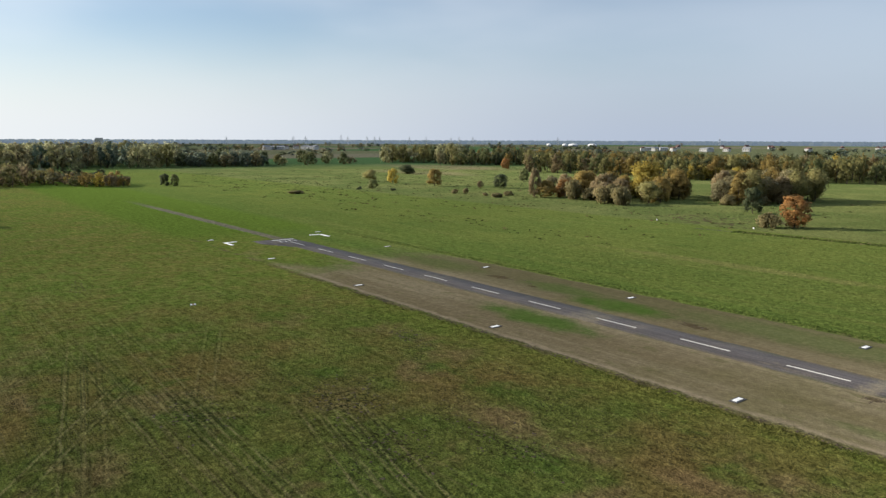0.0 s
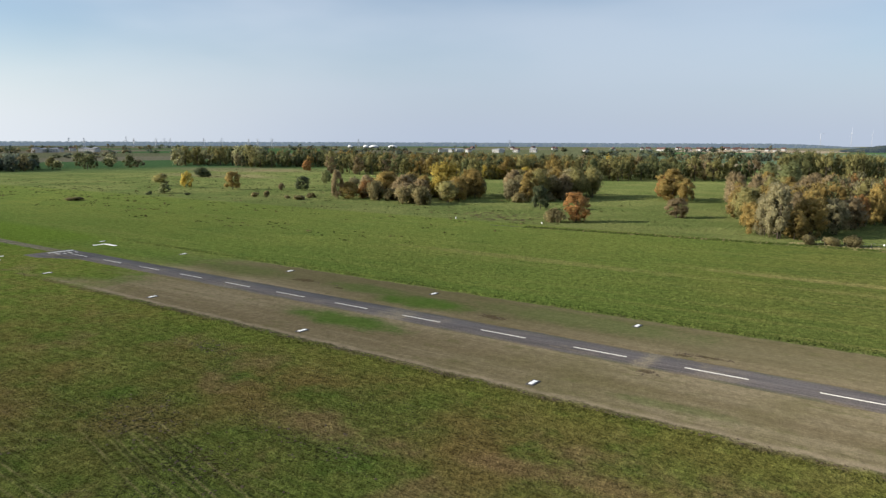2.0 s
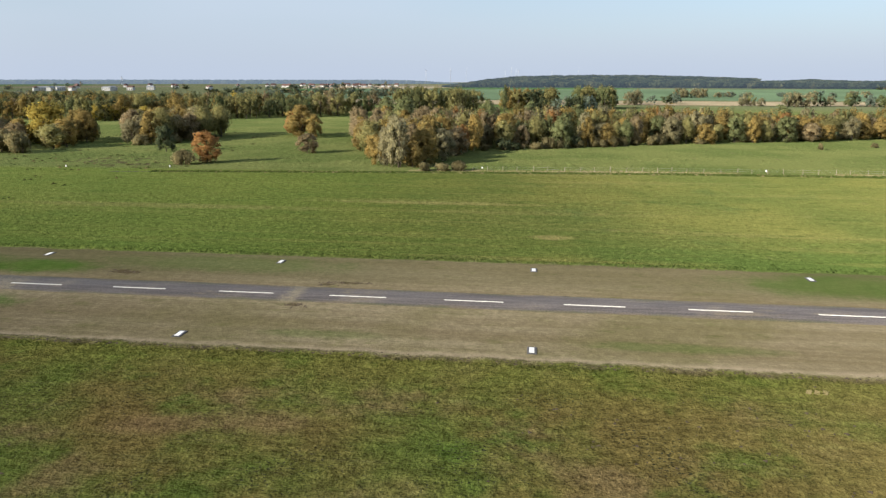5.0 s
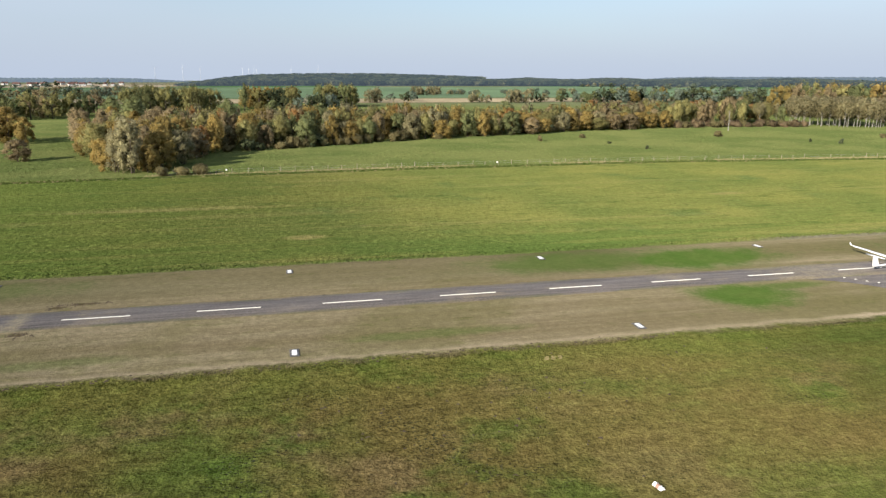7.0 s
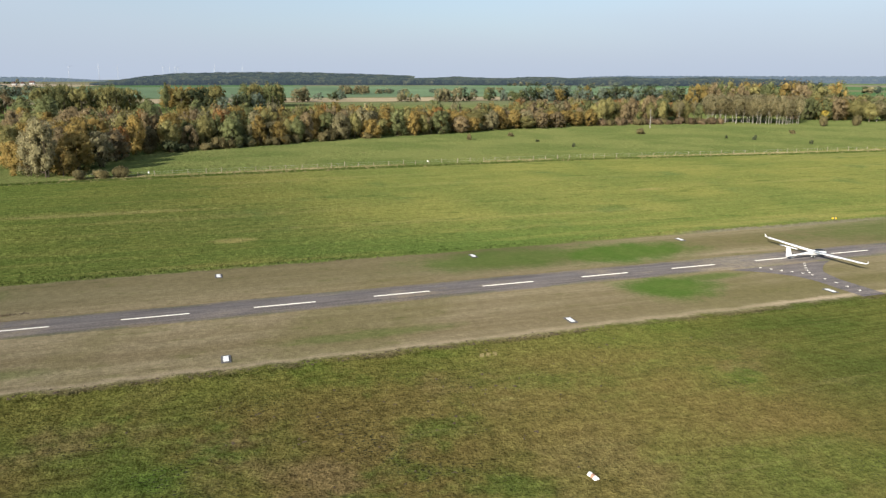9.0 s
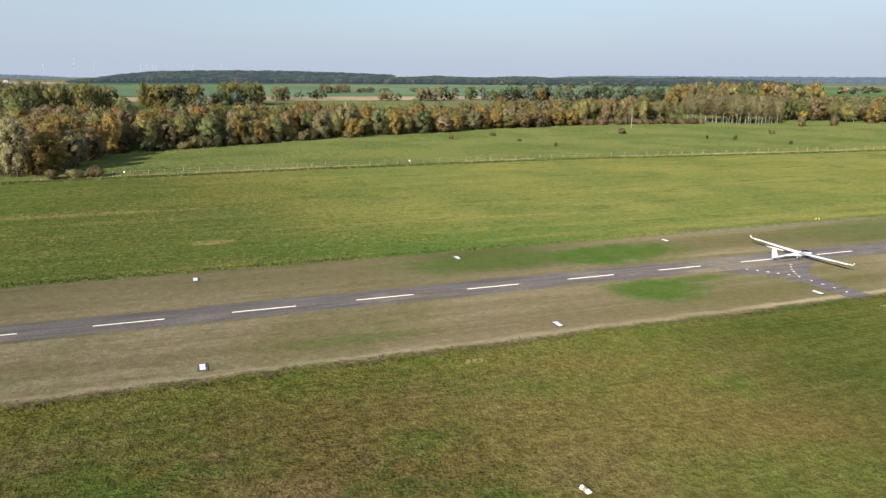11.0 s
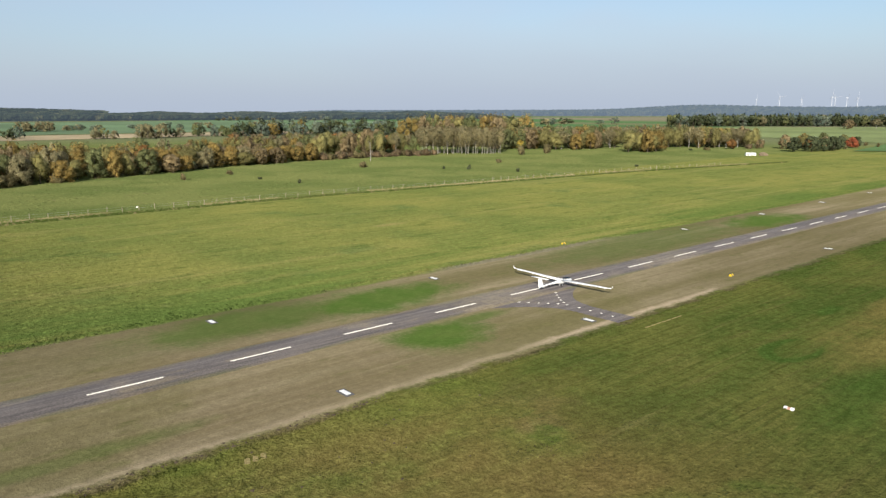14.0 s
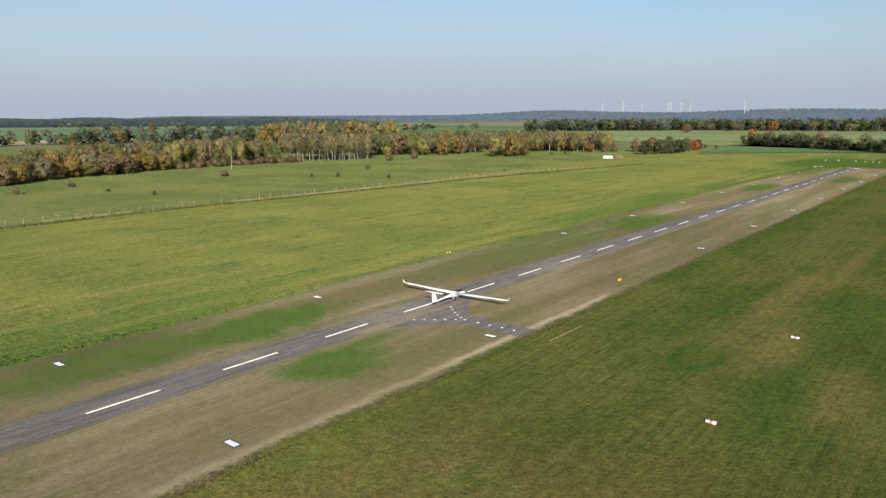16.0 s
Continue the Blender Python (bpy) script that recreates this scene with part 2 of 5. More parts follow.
    driven = n_math(t, "MULTIPLY", n_range(t, n_noise(t, n_scaled(t, p, (1, 1, 1), (2.5, 9, 0)), 0.05, 3), 0.4, 0.58), n_math(t, "MULTIPLY", n_range(t, Y, -30.0, -44.0), n_range(t, X, 45.0, -5.0, 0.25, 1.0)))
    near = n_mix(t, n_math(t, "MULTIPLY", n_range(t, ruts, 0.56, 0.64, 0, 0.25), driven), near, (0.165, 0.148, 0.080))
    near = n_mix(t, n_math(t, "MULTIPLY", n_range(t, ruts, 0.44, 0.36, 0, 0.32), driven), near, (0.0345, 0.0442, 0.02))
    # wheel tracks: start, end, and how plain they are; pale lines with darker ones beside them
    pale, dark_rut = None, None
    wob = n_math(t, "ADD", n_math(t, "MULTIPLY", n_math(t, "SUBTRACT", mid, 0.5), 0.4), n_math(t, "MULTIPLY", n_math(t, "SUBTRACT", fine, 0.5), 0.12))
    for x0, y0, x1, y1, k in ((-78, -53.0, 4, -52.9, 0.9), (-72, -51.6, -6, -51.7, 0.6), (-66, -47.2, 4, -50.0, 0.8), (-34, -49.1, 2, -50.6, 0.9), (-14, -65.5, -40, -49.0, 0.9),
                              (-6, -62.0, -62, -50.4, 0.9), (-8, -60.2, -60, -49.6, 0.6), (-24, -49.2, -52, -37.4, 0.7), (-24, -41.0, 0, -46.4, 0.9), (-22, -40.4, 6, -46.2, 0.7),
                              (-22, -37.8, 8, -45.0, 0.8), (-34, -65.9, -70, -38.0, 0.6), (-44, -63.2, -74, -45.8, 0.6)):
        a, ln = math.atan2(y1 - y0, x1 - x0), math.hypot(x1 - x0, y1 - y0)
        ca, sa = math.cos(a), math.sin(a)
        along = n_math(t, "ADD", n_math(t, "MULTIPLY_ADD", X, ca, -(x0 * ca + y0 * sa)), n_math(t, "MULTIPLY", Y, sa))
        across = n_math(t, "ADD", n_math(t, "MULTIPLY_ADD", X, -sa, x0 * sa - y0 * ca), n_math(t, "MULTIPLY", Y, ca))
        gap = n_math(t, "ABSOLUTE", n_math(t, "SUBTRACT", n_math(t, "ABSOLUTE", n_math(t, "ADD", across, wob)), 0.75))
        run = n_math(t, "MULTIPLY", n_range(t, along, 0.0, 6.0, 0.0, k), n_range(t, along, ln, ln - 6.0))
        e = n_math(t, "MULTIPLY", n_range(t, gap, 0.15, 0.05), run)
        d = n_math(t, "MULTIPLY", n_math(t, "MULTIPLY", n_range(t, gap, 0.15, 0.2), n_range(t, gap, 0.4, 0.28)), run)
        pale = e if pale is None else n_math(t, "MAXIMUM", pale, e)
        dark_rut = d if dark_rut is None else n_math(t, "MAXIMUM", dark_rut, d)
    near = n_mix(t, n_math(t, "MULTIPLY", pale, n_math(t, "MULTIPLY", n_range(t, streak, 0.35, 0.6, 0.45, 0.85), n_range(t, n_noise(t, p, 0.2, 3, 0.6), 0.38, 0.6, 0.35, 1.0))), near, (0.165, 0.148, 0.066))
    near = n_mix(t, n_math(t, "MULTIPLY", dark_rut, n_math(t, "MULTIPLY", n_range(t, streak, 0.6, 0.4, 0.5, 0.9), n_range(t, n_noise(t, p, 0.16, 3, 0.6), 0.38, 0.6, 0.3, 1.0))), near, (0.026, 0.034, 0.014))
    # torn sods, and patches of bare reddish soil
    sods = n_range(t, n_noise(t, p, 2.6, 2, 0.5), 0.52, 0.6)
    for cx, cy, rx, ry, red in ((-19.5, -38.2, 4.5, 3.0, 0), (-10.0, -40.5, 5.0, 2.2, 0), (-33, -23, 2.5, 1.0, 0), (-83, -45.6, 3.5, 1.2, 0), (-7, -33.5, 6.0, 2.2, 0), (-25, -50, 4.0, 2.0, 0), (24, -52, 7, 3.5, 0),
                                (7.0, -28.4, 3.6, 1.5, 1), (13.2, -27.2, 3.4, 1.5, 1), (-8, -31, 6.0, 2.2, 1)):
        e = patch(cx, cy, rx, ry, 1.5, 0.2, 0.5 if red else 0.85, 1.8)
        near = n_mix(t, e if red else n_math(t, "MULTIPLY", e, sods), near, (0.185, 0.118, 0.066) if red else (0.022, 0.026, 0.013))
    warm = n_math(t, "MULTIPLY", n_range(t, n_noise(t, n_scaled(t, p, (0.35, 1, 1), (51, 22, 0)), 0.12, 4, 0.6), 0.45, 0.65, 0, 0.6), n_math(t, "MULTIPLY", n_range(t, X, 20.0, 60.0, 0.3, 1.0), n_range(t, X, 110.0, 85.0, 0.2, 1.0)))
    near = n_mix(t, warm, near, (0.135, 0.088, 0.036))
    # Field brightness stepped along x; the lift near 40-66 stands for lens flare.
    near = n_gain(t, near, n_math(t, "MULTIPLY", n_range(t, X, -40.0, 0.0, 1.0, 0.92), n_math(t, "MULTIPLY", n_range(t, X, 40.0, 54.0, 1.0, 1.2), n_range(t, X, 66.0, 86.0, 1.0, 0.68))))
    near = n_mix(t, n_range(t, Y, -25.0, -15.5, 0.0, 0.55), near, (0.0938, 0.113, 0.0228))
    near = n_mix(t, n_range(t, n_math(t, "ADD", X, n_math(t, "MULTIPLY", wide, 60.0)), 10.0, -50.0, 0.0, 0.62), near, n_mix(t, n_range(t, mid, 0.4, 0.65), (0.098, 0.138, 0.026), (0.145, 0.15, 0.0393)))
    field = n_mix(t, n_range(t, n_noise(t, n_scaled(t, p, (0.6, 1, 1), (9, 44, 0)), 0.09, 4, 0.6), 0.38, 0.62), (0.046, 0.068, 0.016), (0.082, 0.090, 0.024))
    field = n_mix(t, n_range(t, streak, 0.5, 0.72, 0, 0.45), field, (0.1, 0.088, 0.032))
    field = n_mix(t, n_range(t, ruts, 0.5, 0.4, 0, 0.5), field, (0.036, 0.054, 0.013))
    for cx, cy, rx, ry, k in ((126, -31.5, 26, 2.2, 0.5), (103, -35.5, 9, 3.0, 0.45), (94, -42.5, 8, 2.6, 0.35), (150, -34.5, 30, 1.4, 0.4)):
        field = n_mix(t, patch(cx, cy, rx, ry, 1.3, 0.3, k, 1.4), field, (0.155, 0.118, 0.042))
    for cx, cy, rx, ry, k in ((113, -27.4, 3.5, 1.0, 0.8), (88, -39, 12, 3, 0.6), (118, -40, 16, 5, 0.6), (68, -21, 3.0, 1.3, 0.8), (143, -30, 5, 2, 0.6)):
        field = n_mix(t, patch(cx, cy, rx, ry, 1.2, 0.4, k, 1.2), field, (0.036, 0.068, 0.014))
    ring = n_math(t, "SUBTRACT", patch(96.2, -30.6, 4.0, 2.2, 1.15, 0.95, 0.8, 0.5), patch(97.2, -30.8, 3.6, 1.5, 1.15, 0.85, 0.8, 0.5))
    field = n_mix(t, ring, field, (0.034, 0.066, 0.014))
    near = n_mix(t, n_range(t, n_math(t, "ADD", X, n_math(t, "MULTIPLY", wide, 30.0)), 72.0, 100.0, 0.0, 0.92), near, field)
    # Pale yellow around x 50-70: brightness of the flare painted into the field.
    near = n_mix(t, n_math(t, "MULTIPLY", n_range(t, n_math(t, "ADD", X, n_math(t, "MULTIPLY", wide, 40.0)), 60.0, 72.0, 0.0, 0.45), n_range(t, X, 70.0, 56.0)), near, (0.135, 0.12, 0.038))
    lip = n_math(t, "MULTIPLY", n_range(t, yw, -16.1, -15.5), n_range(t, yw, -14.6, -15.1))
    near = n_mix(t, n_math(t, "MULTIPLY", lip, n_range(t, mid, 0.38, 0.62, 0.05, 0.55)), near, (0.092, 0.068, 0.048))
    # bare strip beside the runway
    bare = n_mix(t, n_range(t, lanes, 0.35, 0.68), (0.124, 0.1020, 0.0600), (0.186, 0.157, 0.102))
    bare = n_mix(t, n_range(t, streak, 0.45, 0.75, 0, 0.4), bare, (0.105, 0.0843, 0.0493))
    bare = n_mix(t, n_range(t, n_noise(t, n_scaled(t, p, (0.02, 1.0, 1.0), (0, 7, 0)), 2.4, 3, 0.6), 0.5, 0.72, 0, 0.3), bare, (0.20, 0.172, 0.112))
    bare = n_mix(t, n_range(t, wide, 0.5, 0.66, 0, 0.5), bare, (0.0972, 0.0898, 0.0387))
    bare = n_mix(t, n_range(t, n_noise(t, n_scaled(t, p, (0.45, 1, 1), (2, 61, 0)), 0.55, 4, 0.7), 0.55, 0.68, 0, 0.5), bare, (0.084, 0.086, 0.033))
    bare = n_mix(t, n_math(t, "MULTIPLY", n_range(t, n_math(t, "ADD", X, n_math(t, "MULTIPLY", wide, 50.0)), 78.0, 105.0, 0.0, 0.35), n_range(t, lanes, 0.66, 0.45)), bare, (0.0902, 0.0883, 0.0358))
    sandy = n_math(t, "MULTIPLY", n_range(t, yw, -13.5, -14.3), n_range(t, X, 114.0, 111.0))
    bare = n_mix(t, n_math(t, "MULTIPLY", sandy, n_range(t, X, 76.0, 84.0, 0.45, 1.0)), bare, (0.27, 0.222, 0.158))
    north = n_math(t, "MULTIPLY", n_range(t, Y, 3.0, 8.0), n_range(t, X, 80.0, 66.0))
    bare = n_mix(t, n_math(t, "MULTIPLY", north, n_math(t, "ADD", n_range(t, X, 4.0, 24.0, 0.6, 0.4), n_range(t, X, 50.0, 62.0, 0.0, 0.6))), bare, (0.078, 0.074, 0.036))
    lush = None
    for cx, cy, rx, ry, k in ((79, 8.8, 12, 5.6, 1.0), (64, 10, 15, 5, 0.65), (75, -6, 6, 5, 1.0), (81, -4.2, 6, 1.4, 0.7), (-28, 7.2, 8.5, 3.4, 1.0), (-40, 9.5, 9, 3, 0.6), (-30, -6, 10, 3.2, 1.0), (-6, 11, 16, 4, 0.45),
                              (135, 10, 32, 8, 0.5), (262, 8, 16, 5, 0.9), (305, -7, 16, 5, 0.9), (350, 18, 36, 12, 1.0), (400, 10, 34, 20, 1.0), (172, 8, 15, 6, 1.0), (215, -9, 25, 4, 0.4),
                              (-88, -7, 16, 7, 1.0), (-92, 7, 18, 5, 0.7), (-68, 9, 12, 4, 0.4), (12, -11, 6, 1.2, 0.4), (42, -10.5, 9, 1.2, 0.4)):
        e = patch(cx, cy, rx, ry, 1.25, 0.4, 0.92 * k, 1.1)
        lush = e if lush is None else n_math(t, "MAXIMUM", lush, e)
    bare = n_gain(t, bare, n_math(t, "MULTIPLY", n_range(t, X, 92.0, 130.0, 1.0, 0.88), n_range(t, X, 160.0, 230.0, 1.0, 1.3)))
    bare = n_mix(t, lush, bare, n_mix(t, n_range(t, mid, 0.35, 0.65), (0.046, 0.088, 0.016), (0.062, 0.098, 0.022)))
    for cx, cy, rx, ry in ((-16.5, 6.0, 2.2, 0.9), (-52, 8.5, 2.5, 1.0), (-44, 7.5, 1.2, 0.6), (7.0, -3.4, 0.8, 0.45), (10.6, 4.7, 1.9, 0.28), (8.2, 4.0, 0.8, 0.4)):
        bare = n_mix(t, patch(cx, cy, rx, ry, 1.1, 0.6, 0.8, 3.0), bare, (0.06, 0.046, 0.026))
    side = n_range(t, Y, -3.0, 3.0)
    grass = n_mix(t, side, near, mead)
    west = n_range(t, X, -112.0, -135.0)
    strip = n_math(t, "MULTIPLY", n_range(t, n_math(t, "ABSOLUTE", n_math(t, "SUBTRACT", yw, 0.4)), 15.7, 14.6), n_math(t, "MULTIPLY", n_range(t, n_math(t, "ADD", X, n_math(t, "MULTIPLY", n_math(t, "SUBTRACT", wide, 0.5), 120.0)), -100.0, -62.0), n_range(t, X, 376.0, 366.0)))
    mown = n_math(t, "MULTIPLY", west, n_range(t, n_math(t, "ABSOLUTE", yw), 20.0, 14.0))
    grass = n_mix(t, mown, grass, (0.0862, 0.129, 0.022))
    col = n_mix(t, strip, grass, bare)
    col = n_mix(t, patch(398, 12, 42, 24, 1.2, 0.6, 0.9, 0.6), col, (0.05, 0.092, 0.02))
    track = n_math(t, "MULTIPLY", n_math(t, "MULTIPLY", n_range(t, yw, 14.9, 15.4), n_range(t, yw, 16.6, 16.1)), n_math(t, "MULTIPLY", n_range(t, X, 88.0, 100.0), n_range(t, X, 140.0, 122.0)))
    col = n_mix(t, n_math(t, "MULTIPLY", track, 0.7), col, (0.15, 0.13, 0.102))
    # worn line on past the western end of the runway
    line = n_math(t, "MULTIPLY", n_range(t, n_math(t, "ABSOLUTE", n_math(t, "SUBTRACT", yw, 0.2)), 1.7, 0.9), n_math(t, "MULTIPLY", n_range(t, X, -108.0, -116.0), n_range(t, X, -240.0, -190.0)))
    col = n_mix(t, n_math(t, "MULTIPLY", line, 0.8), col, (0.143, 0.122, 0.104))
    # pasture behind the ditch, then arable land
    past = n_mix(t, n_range(t, wide, 0.4, 0.6), (0.090, 0.114, 0.036), (0.122, 0.138, 0.047))
    past = n_mix(t, n_range(t, mid, 0.6, 0.78, 0, 0.6), past, (0.117, 0.0943, 0.0609))
    pm = n_range(t, n_math(t, "SUBTRACT", Y, n_math(t, "MULTIPLY", X, 0.03)), 97.0, 101.0)
    col = n_mix(t, pm, col, past)
    mud = n_math(t, "MULTIPLY", patch(-74, 112, 24, 15, 1.1, 0.6, 1.0, 0.0), n_range(t, n_math(t, "ABSOLUTE", n_math(t, "SUBTRACT", n_noise(t, p, 0.13, 2), 0.5)), 0.035, 0.012, 0, 0.85))
    col = n_mix(t, mud, col, (0.06, 0.048, 0.03))
    dry = n_math(t, "MAXIMUM", patch(-430, 285, 85, 42, 1.2, 0.5, 0.9, 0.6), patch(-350, 215, 60, 25, 1.2, 0.4, 0.55, 0.8))
    col = n_mix(t, n_math(t, "MULTIPLY", dry, n_range(t, n_noise(t, n_scaled(t, p, (0.4, 1, 1)), 0.05, 3, 0.6), 0.35, 0.6, 0.3, 1.0)), col, (0.19, 0.145, 0.085))
    # Ground colour lightened towards the west, in place of haze over the pasture.
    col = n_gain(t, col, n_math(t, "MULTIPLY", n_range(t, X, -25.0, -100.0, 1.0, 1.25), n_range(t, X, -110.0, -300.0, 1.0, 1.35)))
    turned = n_scaled(t, p, (1.0, 0.55, 0.0), (0, 0, 0), 18)
    v = t.nodes.new("ShaderNodeTexVoronoi")
    v.inputs["Scale"].default_value = 0.0032
    t.links.new(turned, v.inputs["Vector"])
    vs = t.nodes.new("ShaderNodeSeparateColor")
    t.links.new(v.outputs["Color"], vs.inputs[0])
    crop = n_mix(t, n_range(t, vs.outputs[0], 0.3, 0.35), (0.0612, 0.116, 0.0488), (0.109, 0.122, 0.0658))
    crop = n_mix(t, n_range(t, vs.outputs[1], 0.68, 0.72), crop, (0.145, 0.138, 0.095))
    q = t.nodes.new("ShaderNodeVectorMath")
    q.operation = "LENGTH"
    t.links.new(p, q.inputs[0])
    col = n_mix(t, n_range(t, q.outputs["Value"], 430.0, 620.0), col, crop)
    grain = n_math(t, "MULTIPLY", n_range(t, fine, 0.25, 0.75, 0.72, 1.28), n_range(t, n_noise(t, p, 0.9, 3, 0.6), 0.3, 0.7, 0.8, 1.2))
    grain = n_math(t, "MULTIPLY", grain, n_range(t, n_noise(t, p, 6.5, 3, 0.7), 0.3, 0.7, 0.76, 1.24))
    grain = n_math(t, "MULTIPLY", grain, n_range(t, n_noise(t, n_scaled(t, p, (0.04, 1.0, 1.0)), 2.2, 3, 0.65), 0.3, 0.7, 0.92, 1.08))
    grain = n_math(t, "ADD", 1.0, n_math(t, "MULTIPLY", n_math(t, "SUBTRACT", grain, 1.0), n_math(t, "MULTIPLY", n_range(t, strip, 0.0, 1.0, 1.0, 0.45), n_math(t, "MULTIPLY", n_range(t, Y, -17.0, 20.0, 1.35, 1.0), n_range(t, X, 25.0, 75.0, 1.0, 0.55)))))
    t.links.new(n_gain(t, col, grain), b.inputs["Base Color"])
    rough = n_math(t, "ADD", fine, n_math(t, "MULTIPLY", n_noise(t, p, 6.5, 3, 0.7), 0.45))
    rough = n_math(t, "ADD", rough, n_math(t, "MULTIPLY", n_noise(t, n_scaled(t, p, (0.03, 1.0, 1.0), (0, 0, 0), 2.5), 2.9, 3, 0.6), n_range(t, X, -20.0, 40.0, 0.4, 0.08)))
    rough = n_math(t, "MULTIPLY", rough, n_math(t, "MULTIPLY", n_range(t, strip, 0.0, 1.0, 1.0, 0.3), n_math(t, "MULTIPLY", n_range(t, Y, 4.0, 14.0, 1.0, 0.6), n_range(t, X, 30.0, 90.0, 1.0, 0.6))))
    bumped(t, b, rough, 1.0, 0.24)
    return m


def asphalt_material():
    m, t, b = material("worn_asphalt", 0.85, 0, 0.25)
    p = where(t)
    streak = n_noise(t, n_scaled(t, p, (0.06, 1.2, 1.0)), 1.5, 4, 0.6)
    c = n_mix(t, n_range(t, streak, 0.35, 0.68), (0.064, 0.058, 0.059), (0.108, 0.097, 0.095))
    c = n_mix(t, n_range(t, n_noise(t, p, 0.12, 4, 0.65), 0.52, 0.7, 0, 0.6), c, (0.15, 0.128, 0.105))
    c = n_mix(t, n_range(t, n_noise(t, n_scaled(t, p, (0.3, 1, 1), (4, 8, 0)), 0.45, 4, 0.7), 0.55, 0.68, 0, 0.55), c, (0.145, 0.122, 0.085))
    c = n_mix(t, n_range(t, n_noise(t, n_scaled(t, p, (0.5, 1, 1), (14, 3, 0)), 0.7, 4, 0.7), 0.56, 0.7, 0, 0.7), c, (0.058, 0.052, 0.054))
    # soil and moss creeping in over the edges, and sandy crossings
    s = t.nodes.new("ShaderNodeSeparateXYZ")
    t.links.new(p, s.inputs[0])
    rag = n_math(t, "ADD", n_math(t, "MULTIPLY", n_math(t, "SUBTRACT", n_noise(t, n_scaled(t, p, (0.25, 1, 1)), 0.5, 4, 0.7), 0.5), 2.6), n_math(t, "MULTIPLY", n_math(t, "SUBTRACT", n_noise(t, p, 2.0, 3, 0.6), 0.5), 0.8))
    edge_y = n_math(t, "ADD", n_math(t, "ABSOLUTE", n_math(t, "SUBTRACT", s.outputs[1], 0.17)), rag)
    on_runway = n_range(t, s.outputs[1], -2.75, -2.6)
    c = n_mix(t, n_math(t, "MULTIPLY", n_range(t, edge_y, 1.7, 2.6, 0.0, 0.85), on_runway), c, n_mix(t, n_range(t, n_noise(t, p, 0.2, 2), 0.4, 0.6), (0.125, 0.102, 0.072), (0.085, 0.083, 0.045)))
    for cx, w, k in ((-26.5, 3.5, 0.9), (-58, 4, 0.4), (5.8, 1.4, 0.85), (88, 9, 0.55), (125, 10, 0.4)):
        band = n_math(t, "ABSOLUTE", n_math(t, "SUBTRACT", n_math(t, "ADD", s.outputs[0], n_math(t, "MULTIPLY", rag, w * 0.6)), cx))
        c = n_mix(t, n_math(t, "MULTIPLY", n_range(t, band, w, w * 0.2, 0.0, k), n_math(t, "MULTIPLY", on_runway, n_range(t, n_noise(t, p, 0.9, 4, 0.7), 0.35, 0.6, 0.25, 1.0))), c, (0.175, 0.15, 0.105))
    c = n_gain(t, c, n_range(t, n_noise(t, p, 6.0, 3), 0.3, 0.7, 0.72, 1.22))
    t.links.new(c, b.inputs["Base Color"])
    bumped(t, b, n_noise(t, p, 9.0, 3), 0.4, 0.02)
    return m


GROUND = ground_material()
ASPHALT = asphalt_material()
WHITE_LINE = plain("white_road_paint", (0.62, 0.60, 0.55), 0.7, 0.3, 1.5)
BOARD_WHITE = plain("white_board_paint", (0.82, 0.82, 0.80), 0.5, 0.12, 2.0)
BOARD_EDGE = plain("dark_rubber_border", (0.07, 0.07, 0.075), 0.8, 0.3, 4.0)
YELLOW = plain("yellow_marker_paint", (0.75, 0.52, 0.02), 0.5, 0.2, 3.0)
ORANGE_RED = plain("faded_red_paint", (0.42, 0.24, 0.17), 0.6, 0.2, 3.0)
STRAW = plain("dry_straw_mat", (0.20, 0.165, 0.07), 0.9, 0.4, 5.0)
GELCOAT = plain("white_gelcoat", (0.84, 0.84, 0.83), 0.25, 0.05, 0.6, 0, 0.5)
DARK_GLASS, _t, _b = material("tinted_canopy_glass", 0.05, 0, 0.6)
_b.inputs["Base Color"].default_value = (0.015, 0.018, 0.022, 1)
TYRE = plain("tyre_rubber", (0.025, 0.025, 0.026), 0.85, 0.2, 8.0)
POST_WOOD = plain("weathered_fence_wood", (0.34, 0.29, 0.22), 0.9, 0.4, 3.0)
WIRE = plain("galvanised_wire", (0.35, 0.35, 0.34), 0.5, 0.1, 5.0, 0.7)
STEEL = plain("grey_lattice_steel", (0.42, 0.44, 0.47), 0.6, 0.1, 0.1, 0.3)
# White toned down to blue-grey, with the distant haze in the paint colour.
TURBINE_HAZED = plain("turbine_hazed_white", (0.45, 0.48, 0.53), 0.5, 0.05, 0.05)
PLASTER = plain("pale_render", (0.6, 0.59, 0.56), 0.85, 0.2, 0.3)
ROOF_RED = plain("red_roof_tiles", (0.15, 0.085, 0.07), 0.85, 0.3, 0.5)
ROOF_GREY = plain("grey_roof_sheet", (0.32, 0.33, 0.35), 0.7, 0.2, 0.3)
PANE = plain("dark_window_glass", (0.03, 0.035, 0.045), 0.15, 0.1, 1.0)
SHEET_WHITE = plain("white_sheeting", (0.78, 0.78, 0.76), 0.6, 0.15, 1.0)
EARTH = plain("bare_earth", (0.20, 0.155, 0.10), 0.95, 0.4, 0.6)


def tuft_material(name, a, b2, c2):
    m, t, b = material(name, 0.8, 0, 0.0)
    g = t.nodes.new("ShaderNodeNewGeometry").outputs["Random Per Island"]
    p = where(t)
    c = n_mix(t, n_range(t, n_noise(t, p, 0.06, 3, 0.6), 0.38, 0.62), a, b2)
    c = n_mix(t, n_range(t, g, 0.72, 0.95), c, c2)
